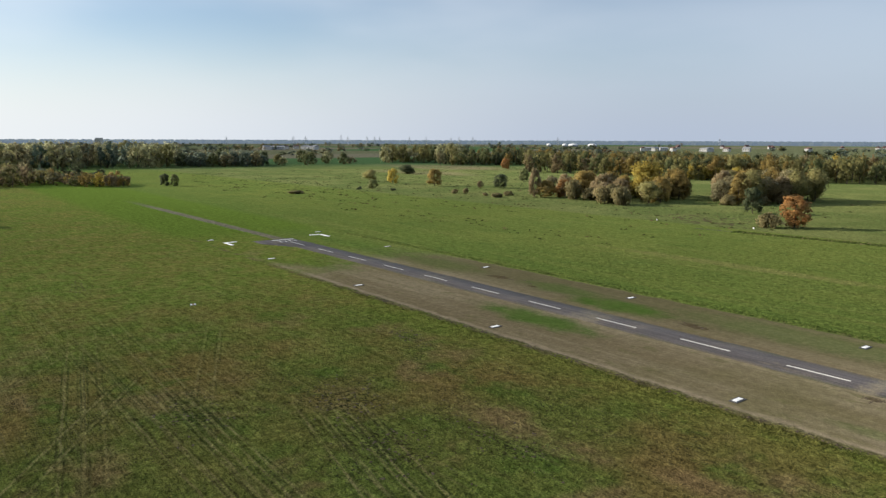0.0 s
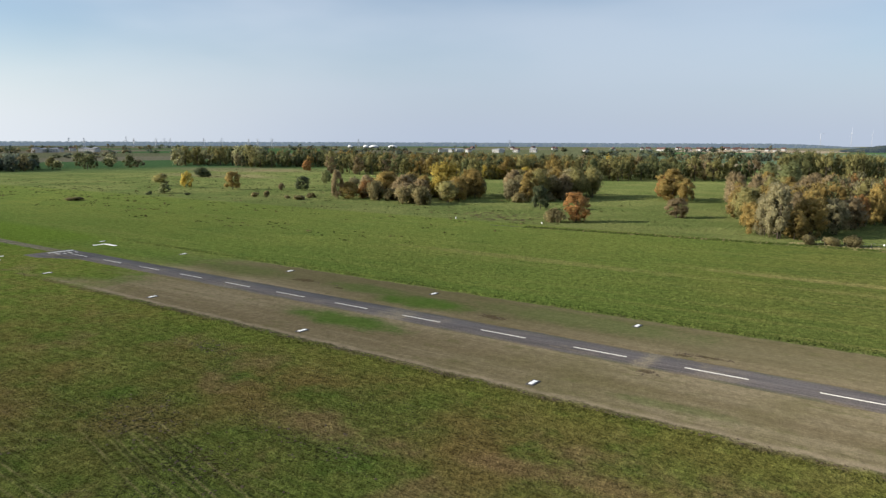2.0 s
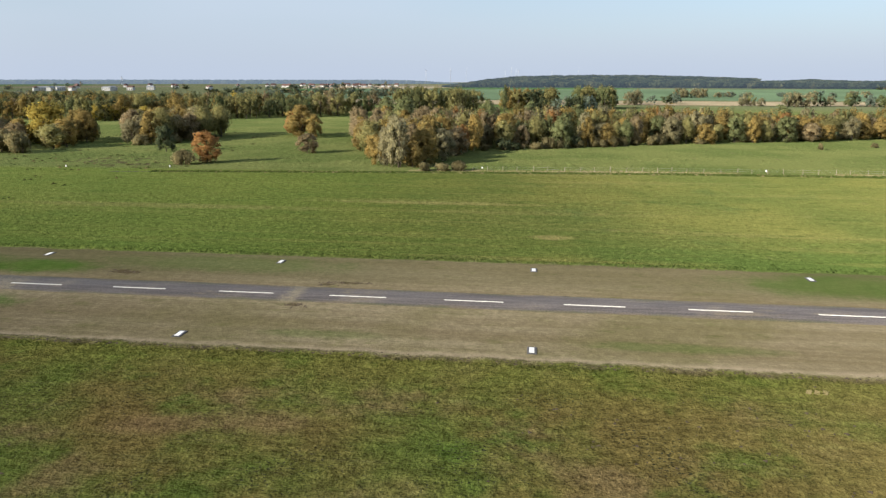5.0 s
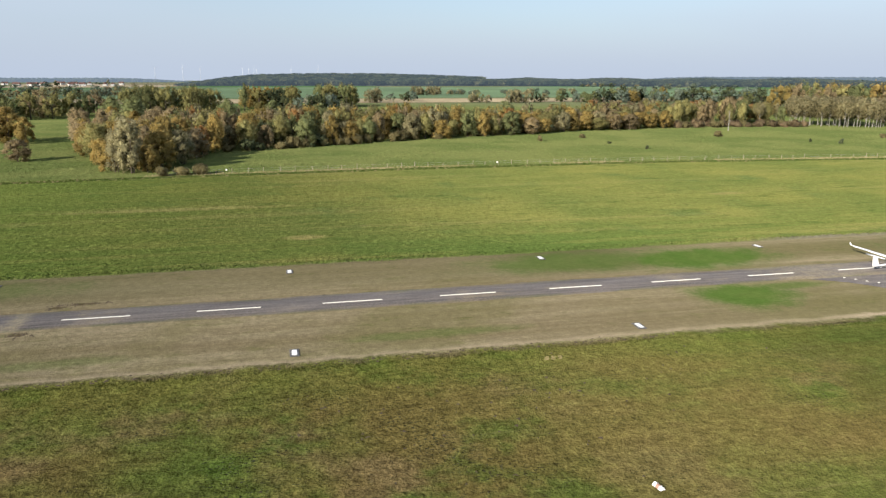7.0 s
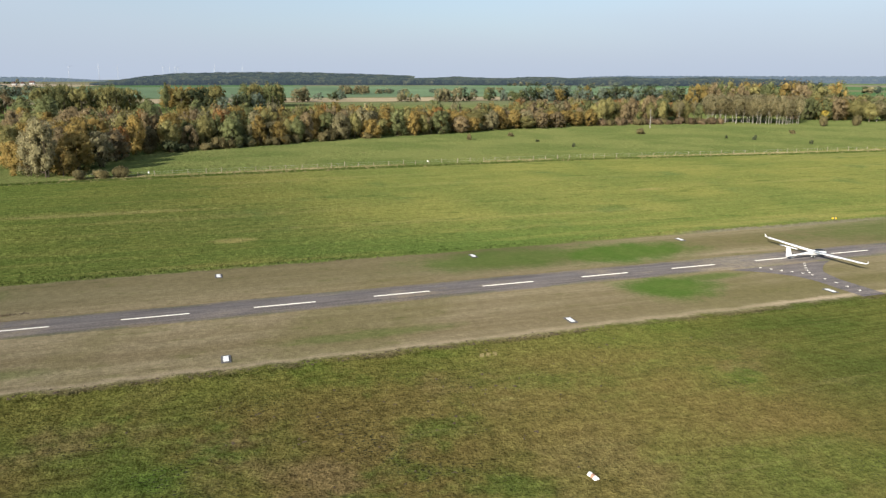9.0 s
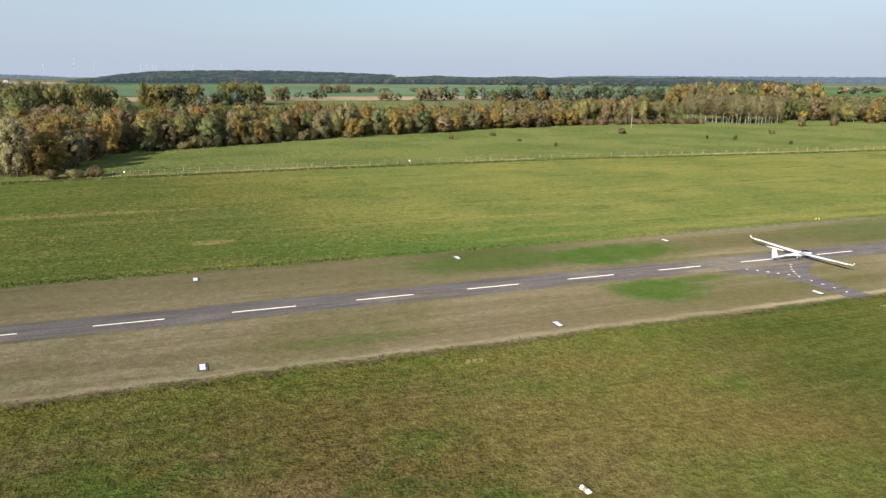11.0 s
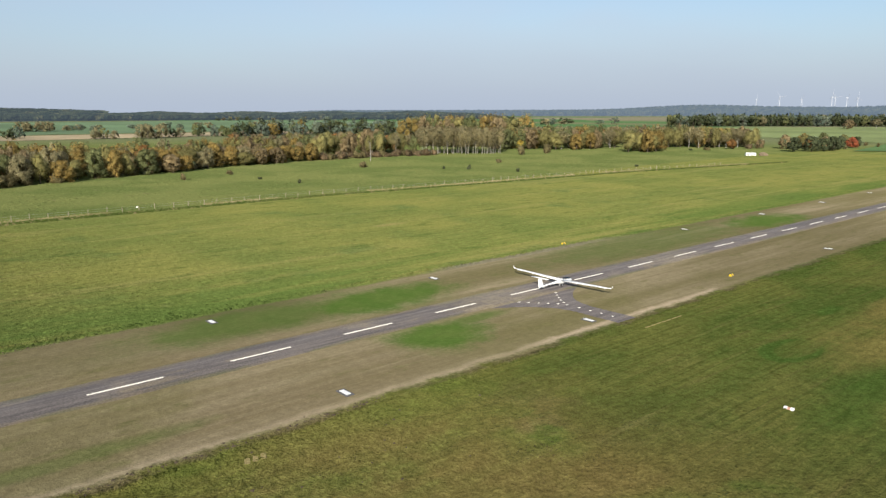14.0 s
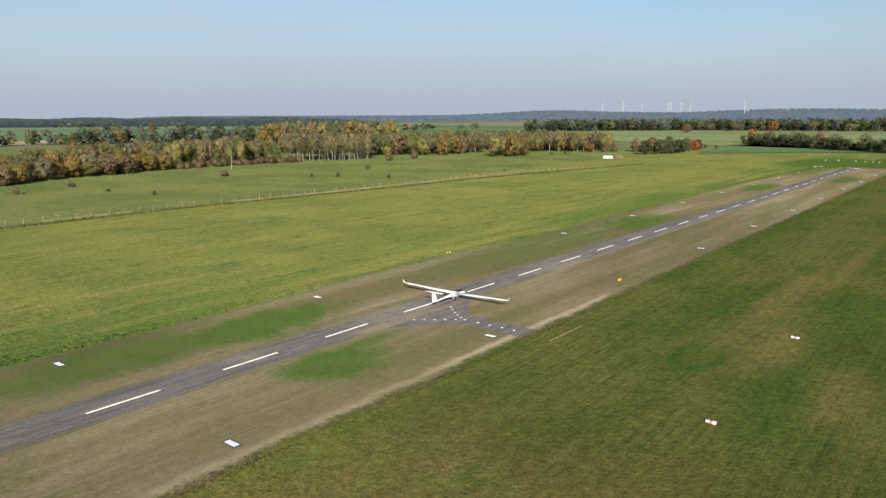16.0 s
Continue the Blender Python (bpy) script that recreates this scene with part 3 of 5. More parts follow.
    t.links.new(n_gain(t, c, n_range(t, g, 0, 1, 0.8, 1.15)), b.inputs["Base Color"])
    return m


BANK_TUFT = tuft_material("ditch_grass", (0.04, 0.06, 0.014), (0.055, 0.07, 0.018), (0.12, 0.105, 0.05))


# ---- mesh helpers ----
def mesh_np(name, verts, quads, mats, tone=None, slots=None, nor=None):
    """A mesh from arrays: verts (n,3), faces of equal size (m,k)."""
    me = bpy.data.meshes.new(name)
    verts, quads = np.asarray(verts, np.float32), np.asarray(quads, np.int32)
    k = quads.shape[1]
    me.vertices.add(len(verts))
    me.vertices.foreach_set("co", verts.ravel())
    me.loops.add(quads.size)
    me.loops.foreach_set("vertex_index", quads.ravel())
    me.polygons.add(len(quads))
    me.polygons.foreach_set("loop_start", np.arange(0, quads.size, k, dtype=np.int32))
    for m in mats:
        me.materials.append(m)
    if slots is not None:
        me.polygons.foreach_set("material_index", np.asarray(slots, np.int32))
    me.update(calc_edges=True)
    if nor is not None:
        me.polygons.foreach_set("use_smooth", np.ones(len(quads), bool))
        a = me.attributes.new("custom_normal", "FLOAT_VECTOR", "POINT")
        a.data.foreach_set("vector", np.asarray(nor, np.float32).ravel())
    if tone is not None:
        a = me.color_attributes.new("tone", "FLOAT_COLOR", "POINT")
        a.data.foreach_set("color", np.c_[tone, np.ones(len(tone))].astype(np.float32).ravel())
    return me


def part(name, bm, mat, parent=None, label="", smooth=False):
    """One mesh object from a bmesh, under a thing or a part."""
    me = bpy.data.meshes.new(name)
    bmesh.ops.recalc_face_normals(bm, faces=bm.faces)
    bm.to_mesh(me)
    bm.free()
    me.materials.append(mat)
    if smooth:
        me.polygons.foreach_set("use_smooth", np.ones(len(me.polygons), bool))
    ob = new(name, me)
    ob.parent = parent
    if label:
        tagged(ob, label)
    return ob


def box_bm(sx, sy, sz, at=(0, 0, 0), bevel=0.0, bm=None):
    bm = bm or bmesh.new()
    g = bmesh.ops.create_cube(bm, size=1.0)
    bmesh.ops.scale(bm, vec=(sx, sy, sz), verts=g["verts"])
    bmesh.ops.translate(bm, vec=at, verts=g["verts"])
    if bevel:
        es = list({e for v in g["verts"] for e in v.link_edges})
        bmesh.ops.bevel(bm, geom=es, offset=bevel, segments=1, affect="EDGES")
    return bm


def tube_bm(a, b, r1, r2, n=6, bm=None):
    """A tapered round bar from a to b."""
    bm = bm or bmesh.new()
    a, b = Vector(a), Vector(b)
    q = (b - a).to_track_quat("Z", "Y")
    rings = []
    for c, r in ((a, r1), (b, r2)):
        rings.append([bm.verts.new(c + q @ Vector((r * math.cos(k * math.tau / n), r * math.sin(k * math.tau / n), 0))) for k in range(n)])
    for k in range(n):
        bm.faces.new((rings[0][k], rings[0][(k + 1) % n], rings[1][(k + 1) % n], rings[1][k]))
    bm.faces.new(rings[0][::-1])
    bm.faces.new(rings[1])
    return bm


def loft_bm(rings, bm=None, cap=True):
    """Skin through rings of equal count."""
    bm = bm or bmesh.new()
    vs = [[bm.verts.new(p) for p in r] for r in rings]
    n = len(vs[0])
    for a, b in zip(vs, vs[1:]):
        for k in range(n):
            bm.faces.new((a[k], a[(k + 1) % n], b[(k + 1) % n], b[k]))
    if cap:
        bm.faces.new(vs[0][::-1])
        bm.faces.new(vs[-1])
    return bm


# ---- the ground and the runway ----
def ground_sheet():
    c = np.concatenate([-4800 + np.arange(0, 4200, 300), np.arange(-600, 601, 20.0), 600 + np.arange(300, 4300, 300)])
    gx, gy = np.meshgrid(c, c, indexing="ij")
    n = len(c)
    i = np.arange(n * n).reshape(n, n)
    q = np.stack([i[:-1, :-1], i[1:, :-1], i[1:, 1:], i[:-1, 1:]], -1).reshape(-1, 4)
    return tagged(new("ground", mesh_np("ground", np.c_[gx.ravel(), gy.ravel(), np.zeros(n * n)], q, [GROUND])), "flat grassy airfield and meadows out to the horizon", "ground", kind="structure")


ground_sheet()


def strip_mesh(name, xs, lo, hi, z, mat):
    """A thin slab along x between two edges, its sides going down into the ground."""
    n = len(xs)
    v = np.concatenate([np.c_[xs, lo - 0.05, np.full(n, -0.05)], np.c_[xs, lo, np.full(n, z)], np.c_[xs, hi, np.full(n, z)], np.c_[xs, hi + 0.05, np.full(n, -0.05)]])
    i = np.arange(n - 1)
    q = np.concatenate([np.c_[i + r * n, i + 1 + r * n, i + 1 + (r + 1) * n, i + (r + 1) * n] for r in range(3)])
    return mesh_np(name, v, q, [mat])


rng = np.random.default_rng(4)
xs = np.arange(-113, 372.1, 0.7)


def ragged(n, a):
    w = rng.normal(0, 1, n)
    return a * (np.convolve(w, np.ones(9) / 9, "same") * 1.6 + 0.35 * w)


flare = np.clip((-100 - xs) / 8, 0, 1)
runway = tagged(new("runway", strip_mesh("runway", xs, -2.4 - 3.8 * flare + ragged(len(xs), 0.10), 2.75 + ragged(len(xs), 0.10), 0.03, ASPHALT)),
                "narrow grey worn asphalt runway with dashed centre line", "runway", kind="structure")
ty = np.linspace(-15.2, -2.3, 60)
grow = np.clip((ty + 9.5) / 7.2, 0, 1) ** 2.0
t_lo, t_hi = 91.4 - 6.5 * grow + ragged(60, 0.12), 94.5 + 6.5 * grow ** 1.2 + ragged(60, 0.08)
tw = np.concatenate([np.c_[t_lo, ty, np.full(60, 0.036)], np.c_[t_hi, ty, np.full(60, 0.036)]])
ti = np.arange(59)
taxiway = tagged(new("taxiway", mesh_np("taxiway", tw, np.c_[ti, ti + 60, ti + 61, ti + 1], [ASPHALT])), "dark asphalt taxiway branching off the runway", "taxiway", kind="structure")


def paint(name, x0, y0, x1, y1, z=0.05, turn=0.0, parent=None, mat=None):
    """A painted bar with slightly worn ends."""
    cx, cy, lx, ly = (x0 + x1) / 2, (y0 + y1) / 2, abs(x1 - x0), abs(y1 - y0)
    bm = box_bm(lx, ly, 0.012)
    ob = part(name, bm, mat or WHITE_LINE, parent)
    ob.matrix_basis = pose(cx, cy, z, 0, 0, turn)
    return ob


dash = paint("centre_dash", -2.92, -0.12, 2.92, 0.12, 0.032, 0, runway)
for k in range(-8, 32):
    x = -13.80 + 11.693 * k + 2.92
    if k == -8:
        dash.location = (x, 0, 0.034)
        continue
    d = dash.copy()
    scene.collection.objects.link(d)
    d.location = (x, 0, 0.034)
dot = paint("lead_in_dot", -0.13, -0.11, 0.13, 0.11, 0.040, 0, taxiway)
dots = [(89.7 + 0.7 * k, -2.9 - 0.85 * k) for k in range(5)] + [(96.2 - 0.85 * k + 0.04 * k * k, -2.8 - 0.88 * k) for k in range(6)] + [(93.0, -8.9 - 1.5 * k) for k in range(4)]
for k, (x, y) in enumerate(dots):
    d = dot if k == 0 else dot.copy()
    if k:
        scene.collection.objects.link(d)
    d.location = (x, y, 0.042)
# threshold markings at both ends
for x, s in ((-111.5, 1), (367.0, -1)):
    paint("threshold_bar", x - 0.5, -2.4, x + 0.5, 2.6, 0.034, 0, runway)
    for k in range(4):
        paint("marking_stroke", x + s * (1.6 + 0.5 * (k % 2)), -1.8 + 1.1 * k, x + s * 3.4, -1.45 + 1.1 * k, 0.034, 0, runway)


# ---- markers laid out beside the runway ----
def edge_board():
    """A white plate on a dark border, lying on the ground."""
    e = new("edge_board")
    part("border", box_bm(0.76, 1.56, 0.05, (0, 0, 0.025), 0.012), BOARD_EDGE, e, "dark border")
    part("plate", box_bm(0.42, 1.08, 0.04, (0, 0, 0.066), 0.01), BOARD_WHITE, e)
    return tagged(e, "white rectangular runway edge board with dark border on the ground", "runway marker", "runway edge boards")


first = edge_board()
first.matrix_basis = pose(-120, -12.57, 0.0)
for k in range(-3, 13):
    for y in (-12.57, 12.62):
        if k == 4:
            continue
        copy_thing(first, pose(30.0 * k, y, 0.0, 0, 0, 2.0 * math.sin(k * 3 + y)))
copy_thing(first, pose(-119, 12.6, 0))


def roof_marker(name, ends, middle, lx=0.7, w=0.34, h=0.16):
    """A roof-shaped marker: three lengths of a ridge, the middle one in another colour."""
    e = new(name)
    for k, mat in enumerate((ends, middle, ends)):
        x0, x1 = (-0.5 + k / 3) * lx, (-0.5 + (k + 1) / 3) * lx
        tri = [(-w / 2, 0.0), (w / 2, 0.0), (0.05, h), (-0.05, h)]
        part("panel", loft_bm([[(x0, a, z) for a, z in tri], [(x1, a, z) for a, z in tri]]), mat, e)
    return e


fm = tagged(roof_marker("field_marker", BOARD_WHITE, ORANGE_RED), "white roof-shaped field marker with faded red middle band", "field marker", "field boundary markers")
fm.matrix_basis = pose(48.7, -36.45, 0.0, 0, 0, 100)
for x, y, a in ((82.9, -36.4, 95), (107.7, -36.3, 85), (-62.2, -36.45, 80)):
    copy_thing(fm, pose(x, y, 0, 0, 0, a))
ym = tagged(roof_marker("yellow_marker", YELLOW, BOARD_EDGE, 0.75, 0.38, 0.26), "bright yellow roof-shaped runway marker with dark middle", "runway marker", "yellow runway markers")
ym.matrix_basis = pose(120.6, -12.0, 0.0, 0, 0, 8)
copy_thing(ym, pose(121.9, 17.65, 0, 0, 0, 5))


def corner_mark(x, y, sx, sy):
    e = new("corner_mark")
    e.location = (x, y, 0)
    part("long_arm", box_bm(4.2, 0.7, 0.05, (sx * 2.1, 0, 0.03)), BOARD_WHITE, e)
    part("short_arm", box_bm(0.7, 2.2, 0.05, (0, sy * 1.45, 0.03)), BOARD_WHITE, e)
    tagged(e, "white L-shaped corner mark lying in the grass", "runway marker", "runway corner marks")


for x, y, sx, sy in ((-114.5, -11.6, 1, 1), (-114.8, 10.8, 1, -1), (371.5, 15.0, -1, -1), (371.5, -14.0, -1, 1)):
    corner_mark(x, y, sx, sy)


def mat_row(x0, x1, n, turn):
    """A short row of pale worn mats in the grass."""
    for k in range(n):
        e = part("straw_mat", box_bm(0.34 if n < 5 else 0.75, 0.75 if n < 5 else 0.16, 0.03, (0, 0, 0), 0.008), STRAW)
        e.matrix_basis = pose(x0 + (x1 - x0) * k / max(1, n - 1), -17.95, 0.02, 0, 0, turn)
        tagged(e, "pale straw-coloured worn mat lying in the grass", "ground mat", "pale mats by the strip")


mat_row(49.3, 50.4, 3, -25)
mat_row(92.6, 98.4, 7, 1)
light = part("end_marker", loft_bm([[(0.11 * r * math.cos(a * math.tau / 10), 0.11 * r * math.sin(a * math.tau / 10), z) for a in range(10)] for r, z in ((2.0, 0), (1.8, 0.1), (1.0, 0.38), (0.4, 0.42))]), BOARD_WHITE, None, "", True)
tagged(light, "white plastic cone marker at the runway end", "marker cone", "runway end cones")
light.location = (416, 20, 0)
for x, y in ((419, 15), (415, 7), (413, 3), (414, 0), (411, -3), (411, -9), (409, -14)):
    copy_thing(light, pose(x, y, 0))
copy_thing(light, pose(84.1, 110.6, 0))
for x, y in ((16.9, 108.1), (-60.5, 101.0), (-86.0, 97.5)):
    copy_thing(light, pose(x, y, 0))


# ---- the glider ----
def airfoil(chord, thick, x, y, z, twist=0.0):
    """A closed wing section, nose towards +x."""
    pts = []
    for u, w in ((0, 0), (0.02, 0.35), (0.12, 0.8), (0.32, 1.0), (0.62, 0.62), (1.0, 0.04), (0.62, -0.2), (0.32, -0.42), (0.12, -0.45), (0.02, -0.25)):
        pts.append((x - u * chord, y, z + w * thick + twist * u))
    return pts


def glider():
    e = new("glider")
    body = []
    for x, w, h, z in ((2.35, 0.02, 0.02, 0.62), (2.25, 0.13, 0.14, 0.63), (1.9, 0.26, 0.28, 0.66), (1.3, 0.33, 0.41, 0.72), (0.6, 0.34, 0.45, 0.76), (0.0, 0.31, 0.42, 0.78),
                       (-0.6, 0.24, 0.31, 0.80), (-1.2, 0.16, 0.20, 0.82), (-2.2, 0.125, 0.145, 0.83), (-3.4, 0.10, 0.115, 0.84), (-4.2, 0.08, 0.10, 0.85), (-4.5, 0.02, 0.06, 0.86)):
        z -= 0.02 * max(0.0, -0.6 - x)
        w, h = w * 0.84, h * 0.84
        body.append([(x, w * math.cos(a * math.tau / 16), z + h * math.sin(a * math.tau / 16)) for a in range(16)])
    part("fuselage", loft_bm(body), GELCOAT, e, "", True)
    glass = []
    for x, w, h in ((2.0, 0.08, 0.05), (1.75, 0.20, 0.22), (1.3, 0.27, 0.36), (0.8, 0.28, 0.40), (0.35, 0.26, 0.34), (0.05, 0.14, 0.14)):
        w, h = w * 0.8, h * 0.75
        glass.append([(x, w * math.cos(a * math.pi / 9), 0.86 + 0.08 * (2.0 - x) * 0.6 + h * math.sin(a * math.pi / 9)) for a in range(10)])
    part("canopy", loft_bm(glass), DARK_GLASS, e, "dark tinted cockpit canopy", True)
    for s, name in ((1, "wing"), (-1, "wing")):
        w = part(name, loft_bm([airfoil(0.82, 0.075, 0.40, s * 0.15, 0.98), airfoil(0.76, 0.065, 0.39, s * 2.5, 1.03), airfoil(0.62, 0.05, 0.33, s * 5.2, 1.12),
                                airfoil(0.42, 0.034, 0.2, s * 7.0, 1.2), airfoil(0.30, 0.026, 0.08, s * 7.5, 1.24)]), GELCOAT, e, "", True)
        wl = [airfoil(0.30, 0.026, 0.08, s * 7.5, 1.24), airfoil(0.25, 0.022, 0.0, s * 7.62, 1.34), airfoil(0.14, 0.015, -0.12, s * 7.68, 1.58)]
        part("winglet", loft_bm(wl), GELCOAT, w, "", True)
        part("aileron", box_bm(0.13, 2.1, 0.016, (-0.27, s * 5.9, 1.165)), GELCOAT, w)
    fin = [[(x0 - u * c, w * th, z) for u, w in ((0, 0), (0.12, 1), (0.4, 1.1), (0.66, 0.75), (0.66, -0.75), (0.4, -1.1), (0.12, -1))] for x0, c, th, z in ((-3.5, 1.05, 0.06, 0.86), (-3.75, 0.88, 0.05, 1.45), (-3.95, 0.7, 0.045, 2.0))]
    part("fin", loft_bm(fin), GELCOAT, e).location = (0, 0, -0.06)
    rud = [[(x0 - 0.68 * c - u * c, w * th, z) for u, w in ((0, 1), (0.32, 0.1), (0.32, -0.1), (0, -1))] for x0, c, th, z in ((-3.5, 1.05, 0.045, 0.82), (-3.75, 0.88, 0.038, 1.45), (-3.95, 0.7, 0.034, 1.98))]
    part("rudder", loft_bm(rud), GELCOAT, e).location = (0, 0, -0.06)
    part("tailplane", loft_bm([airfoil(0.32, 0.02, -4.1, -1.3, 2.02), airfoil(0.5, 0.035, -3.98, -0.4, 2.02), airfoil(0.52, 0.04, -3.96, 0, 2.02), airfoil(0.5, 0.035, -3.98, 0.4, 2.02), airfoil(0.32, 0.02, -4.1, 1.3, 2.02)]), GELCOAT, e, "", True).location = (0, 0, -0.06)
    wheel = part("main_wheel", tube_bm((0.25, -0.07, 0.25), (0.25, 0.07, 0.25), 0.215, 0.215, 18), TYRE, e, "black main wheel")
    part("hub", tube_bm((0.25, -0.08, 0.25), (0.25, 0.08, 0.25), 0.09, 0.09, 12), STEEL, wheel)
    part("wheel_door", box_bm(0.6, 0.02, 0.22, (0.25, 0.17, 0.30)), GELCOAT, e)
    part("tail_wheel", tube_bm((-4.05, -0.035, 0.63), (-4.05, 0.035, 0.63), 0.1, 0.1, 12), TYRE, e)
    part("registration_bars", box_bm(1.0, 0.215, 0.09, (-2.3, 0, 0.72)), BOARD_EDGE, e, "dark unreadable lettering")
    part("pitot_tube", tube_bm((-3.6, 0, 1.1), (-3.25, 0, 1.1), 0.012, 0.008), STEEL, e)
    return tagged(e, "white single-seat sailplane with winglets standing on the runway", "glider")


craft = glider()
craft.matrix_basis = pose(98.9, -1.25, 0.0, 0.0, -1.2, 1.5) @ Matrix.Diagonal((0.92, 1, 0.95, 1))


# ---- grass that stands up ----
def tufts(name, pts, mat, low, high, wide=2.2, seed=1):
    """Many small clumps of grass in one mesh, each a low, leaning three-sided cone."""
    r = np.random.default_rng(seed)
    n = len(pts)
    h = r.uniform(low, high, n)
    rad = h * wide * 0.5 * r.uniform(0.6, 1.9, n)
    a = r.uniform(0, math.tau, n)
    base = np.c_[pts, np.full(n, -0.01)]
    ring = [base + np.c_[np.cos(a + k * math.tau / 3) * rad * r.uniform(0.7, 1.3, n), np.sin(a + k * math.tau / 3) * rad * r.uniform(0.7, 1.3, n), np.zeros(n)] for k in range(3)]
    top = base + np.c_[r.normal(0, 0.35, (n, 2)) * h[:, None], h]
    v = np.stack([*ring, top], 1)
    nor = v - base[:, None]
    nor[..., 2] = 0
    nor = nor / (np.linalg.norm(nor, axis=2)[..., None] + 1e-6) * 0.38
    nor[..., 2] = 1.0
    i = np.arange(n)[:, None] * 4
    f = np.concatenate([i + np.array([0, 1, 3]), i + np.array([1, 2, 3]), i + np.array([2, 0, 3])])
    nor /= np.linalg.norm(nor, axis=2)[..., None]
    return new(name, mesh_np(name, v.reshape(-1, 3), f, [mat], None, None, nor.reshape(-1, 3)))


def patchy(n, x0, x1, y0, y1, size, power, seed):
    """Random places, thinned by a smooth patchwork."""
    r = np.random.default_rng(seed)
    p = np.c_[r.uniform(x0, x1, n), r.uniform(y0, y1, n)]
    f = np.zeros(n)
    for k in range(7):
        d = r.normal(0, 1, 2) / size * (1 + k * 0.6)
        f += np.sin(p @ d + r.uniform(0, 6)) / (1 + 0.4 * k)
    f = (f - f.min()) / (f.max() - f.min())
    return p[r.uniform(0, 1, n) < f ** power]


def thinned(p):
    """Fewer tufts the farther away they stand."""
    d = np.hypot(p[:, 0] - 32, p[:, 1] + 62)
    return p[np.random.default_rng(77).uniform(0, 1, len(p)) < np.clip(1.25 - d / 230, 0.12, 1)]


tagged(tufts("grass", thinned(patchy(140000, -140, 190, -66, -15.6, 6.0, 0.8, 11)), GROUND, 0.03, 0.09, 4.0, 2), "rough olive and brown mown grass", "grass", kind="stuff")
tagged(tufts("grass", thinned(patchy(260000, -260, 330, 16.2, 98, 9.0, 0.8, 12)), GROUND, 0.04, 0.14, 4.8, 3), "long green meadow grass", "grass", kind="stuff")
edge = np.c_[np.random.default_rng(5).uniform(-118, 330, 9000), 15.9 + np.abs(np.random.default_rng(6).normal(0, 0.7, 9000))]
tagged(tufts("grass", edge, GROUND, 0.10, 0.26, 2.4, 7), "tall green grass along the strip's edge", "grass", kind="stuff")


near_edge = np.c_[np.random.default_rng(15).uniform(-70, 330, 6500), -15.75 - np.abs(np.random.default_rng(16).normal(0, 0.35, 6500))]
tagged(tufts("grass", near_edge, GROUND, 0.06, 0.16, 2.6, 17), "rough grass along the bare strip's southern edge", "grass", kind="stuff")
cr = np.random.default_rng(51)
clods = [np.c_[cr.uniform(-60, 62, 700), -15.2 + cr.normal(0, 0.25, 700)]]
for cx, cy, sx, sy, n in ((-16.5, 6.0, 1.6, 0.6, 60), (10.6, 4.7, 1.6, 0.3, 60), (8.2, 4.0, 0.7, 0.4, 30), (7.0, -3.4, 0.6, 0.35, 36), (-50, 9, 2.2, 0.8, 40), (43, 15.3, 5, 0.4, 60),
                          (-19.5, -38.2, 3.4, 1.8, 120), (-10, -40.5, 3.6, 1.5, 100), (-33, -23, 2.0, 0.8, 60), (-83, -45.6, 3, 0.9, 50), (-7, -33.5, 4, 1.4, 60), (-25, -50, 3, 1.5, 60), (49, -24, 6, 3.5, 70), (38, -27, 8, 4, 60)):
    clods.append(np.c_[cr.normal(cx, sx, n), cr.normal(cy, sy, n)])
tagged(tufts("clods", np.concatenate(clods), plain("dark_soil", (0.075, 0.056, 0.036), 0.95, 0.4, 3.0), 0.04, 0.12, 2.2, 52), "scattered dark clods of torn-up soil", "soil", kind="stuff")


tagged(tufts("grass", patchy(60000, -260, 380, 104, 240, 12.0, 1.2, 14), GROUND, 0.1, 0.32, 4.2, 5), "uneven grazed pasture grass", "grass", kind="stuff")


sr = np.random.default_rng(33)
sedge = np.concatenate([np.c_[sr.uniform(-340, -60, 500), sr.uniform(45, 215, 500)], np.c_[sr.uniform(-420, -200, 500), sr.uniform(60, 330, 500)]])
sedge = np.repeat(sedge, 4, 0) + sr.normal(0, 0.9, (len(sedge) * 4, 2)) * np.array([1.6, 0.8])
SEDGE = tuft_material("dark_sedge", (0.035, 0.05, 0.014), (0.06, 0.055, 0.02), (0.11, 0.085, 0.04))
tagged(tufts("sedge", sedge, SEDGE, 0.1, 0.36, 2.6, 6), "dark clumps of sedge scattered over the pasture", "sedge", kind="stuff")


def fence_y(x):
    return np.interp(x, [-90, 4, 60, 128, 177, 241, 305, 380], [92, 101.5, 105.5, 106.5, 102, 98.5, 88.5, 76])


rb = np.random.default_rng(21)
bx = rb.uniform(-60, 340, 12000)
bank = np.c_[bx, fence_y(bx) - 3.5 + rb.normal(0, 0.5, len(bx))]
tagged(tufts("ditch_grass", bank, BANK_TUFT, 0.15, 0.4, 2.0, 8), "dark rank grass along the ditch", "grass", kind="stuff")
bx = rb.uniform(0, 320, 3500)
bank = np.c_[bx, fence_y(bx) + rb.normal(0, 0.5, len(bx))]
STRAW_TUFT = tuft_material("bleached_grass", (0.163, 0.15, 0.068), (0.204, 0.177, 0.0952), (0.0952, 0.102, 0.034))
tagged(tufts("fence_grass", bank[(np.sin(bank[:, 0] * 0.13) + np.sin(bank[:, 0] * 0.041)) > -0.6], STRAW_TUFT, 0.15, 0.4, 2.0, 9), "bleached tall grass under the fence", "grass", kind="stuff")
dx = np.arange(-70.0, 340.0, 3.0)
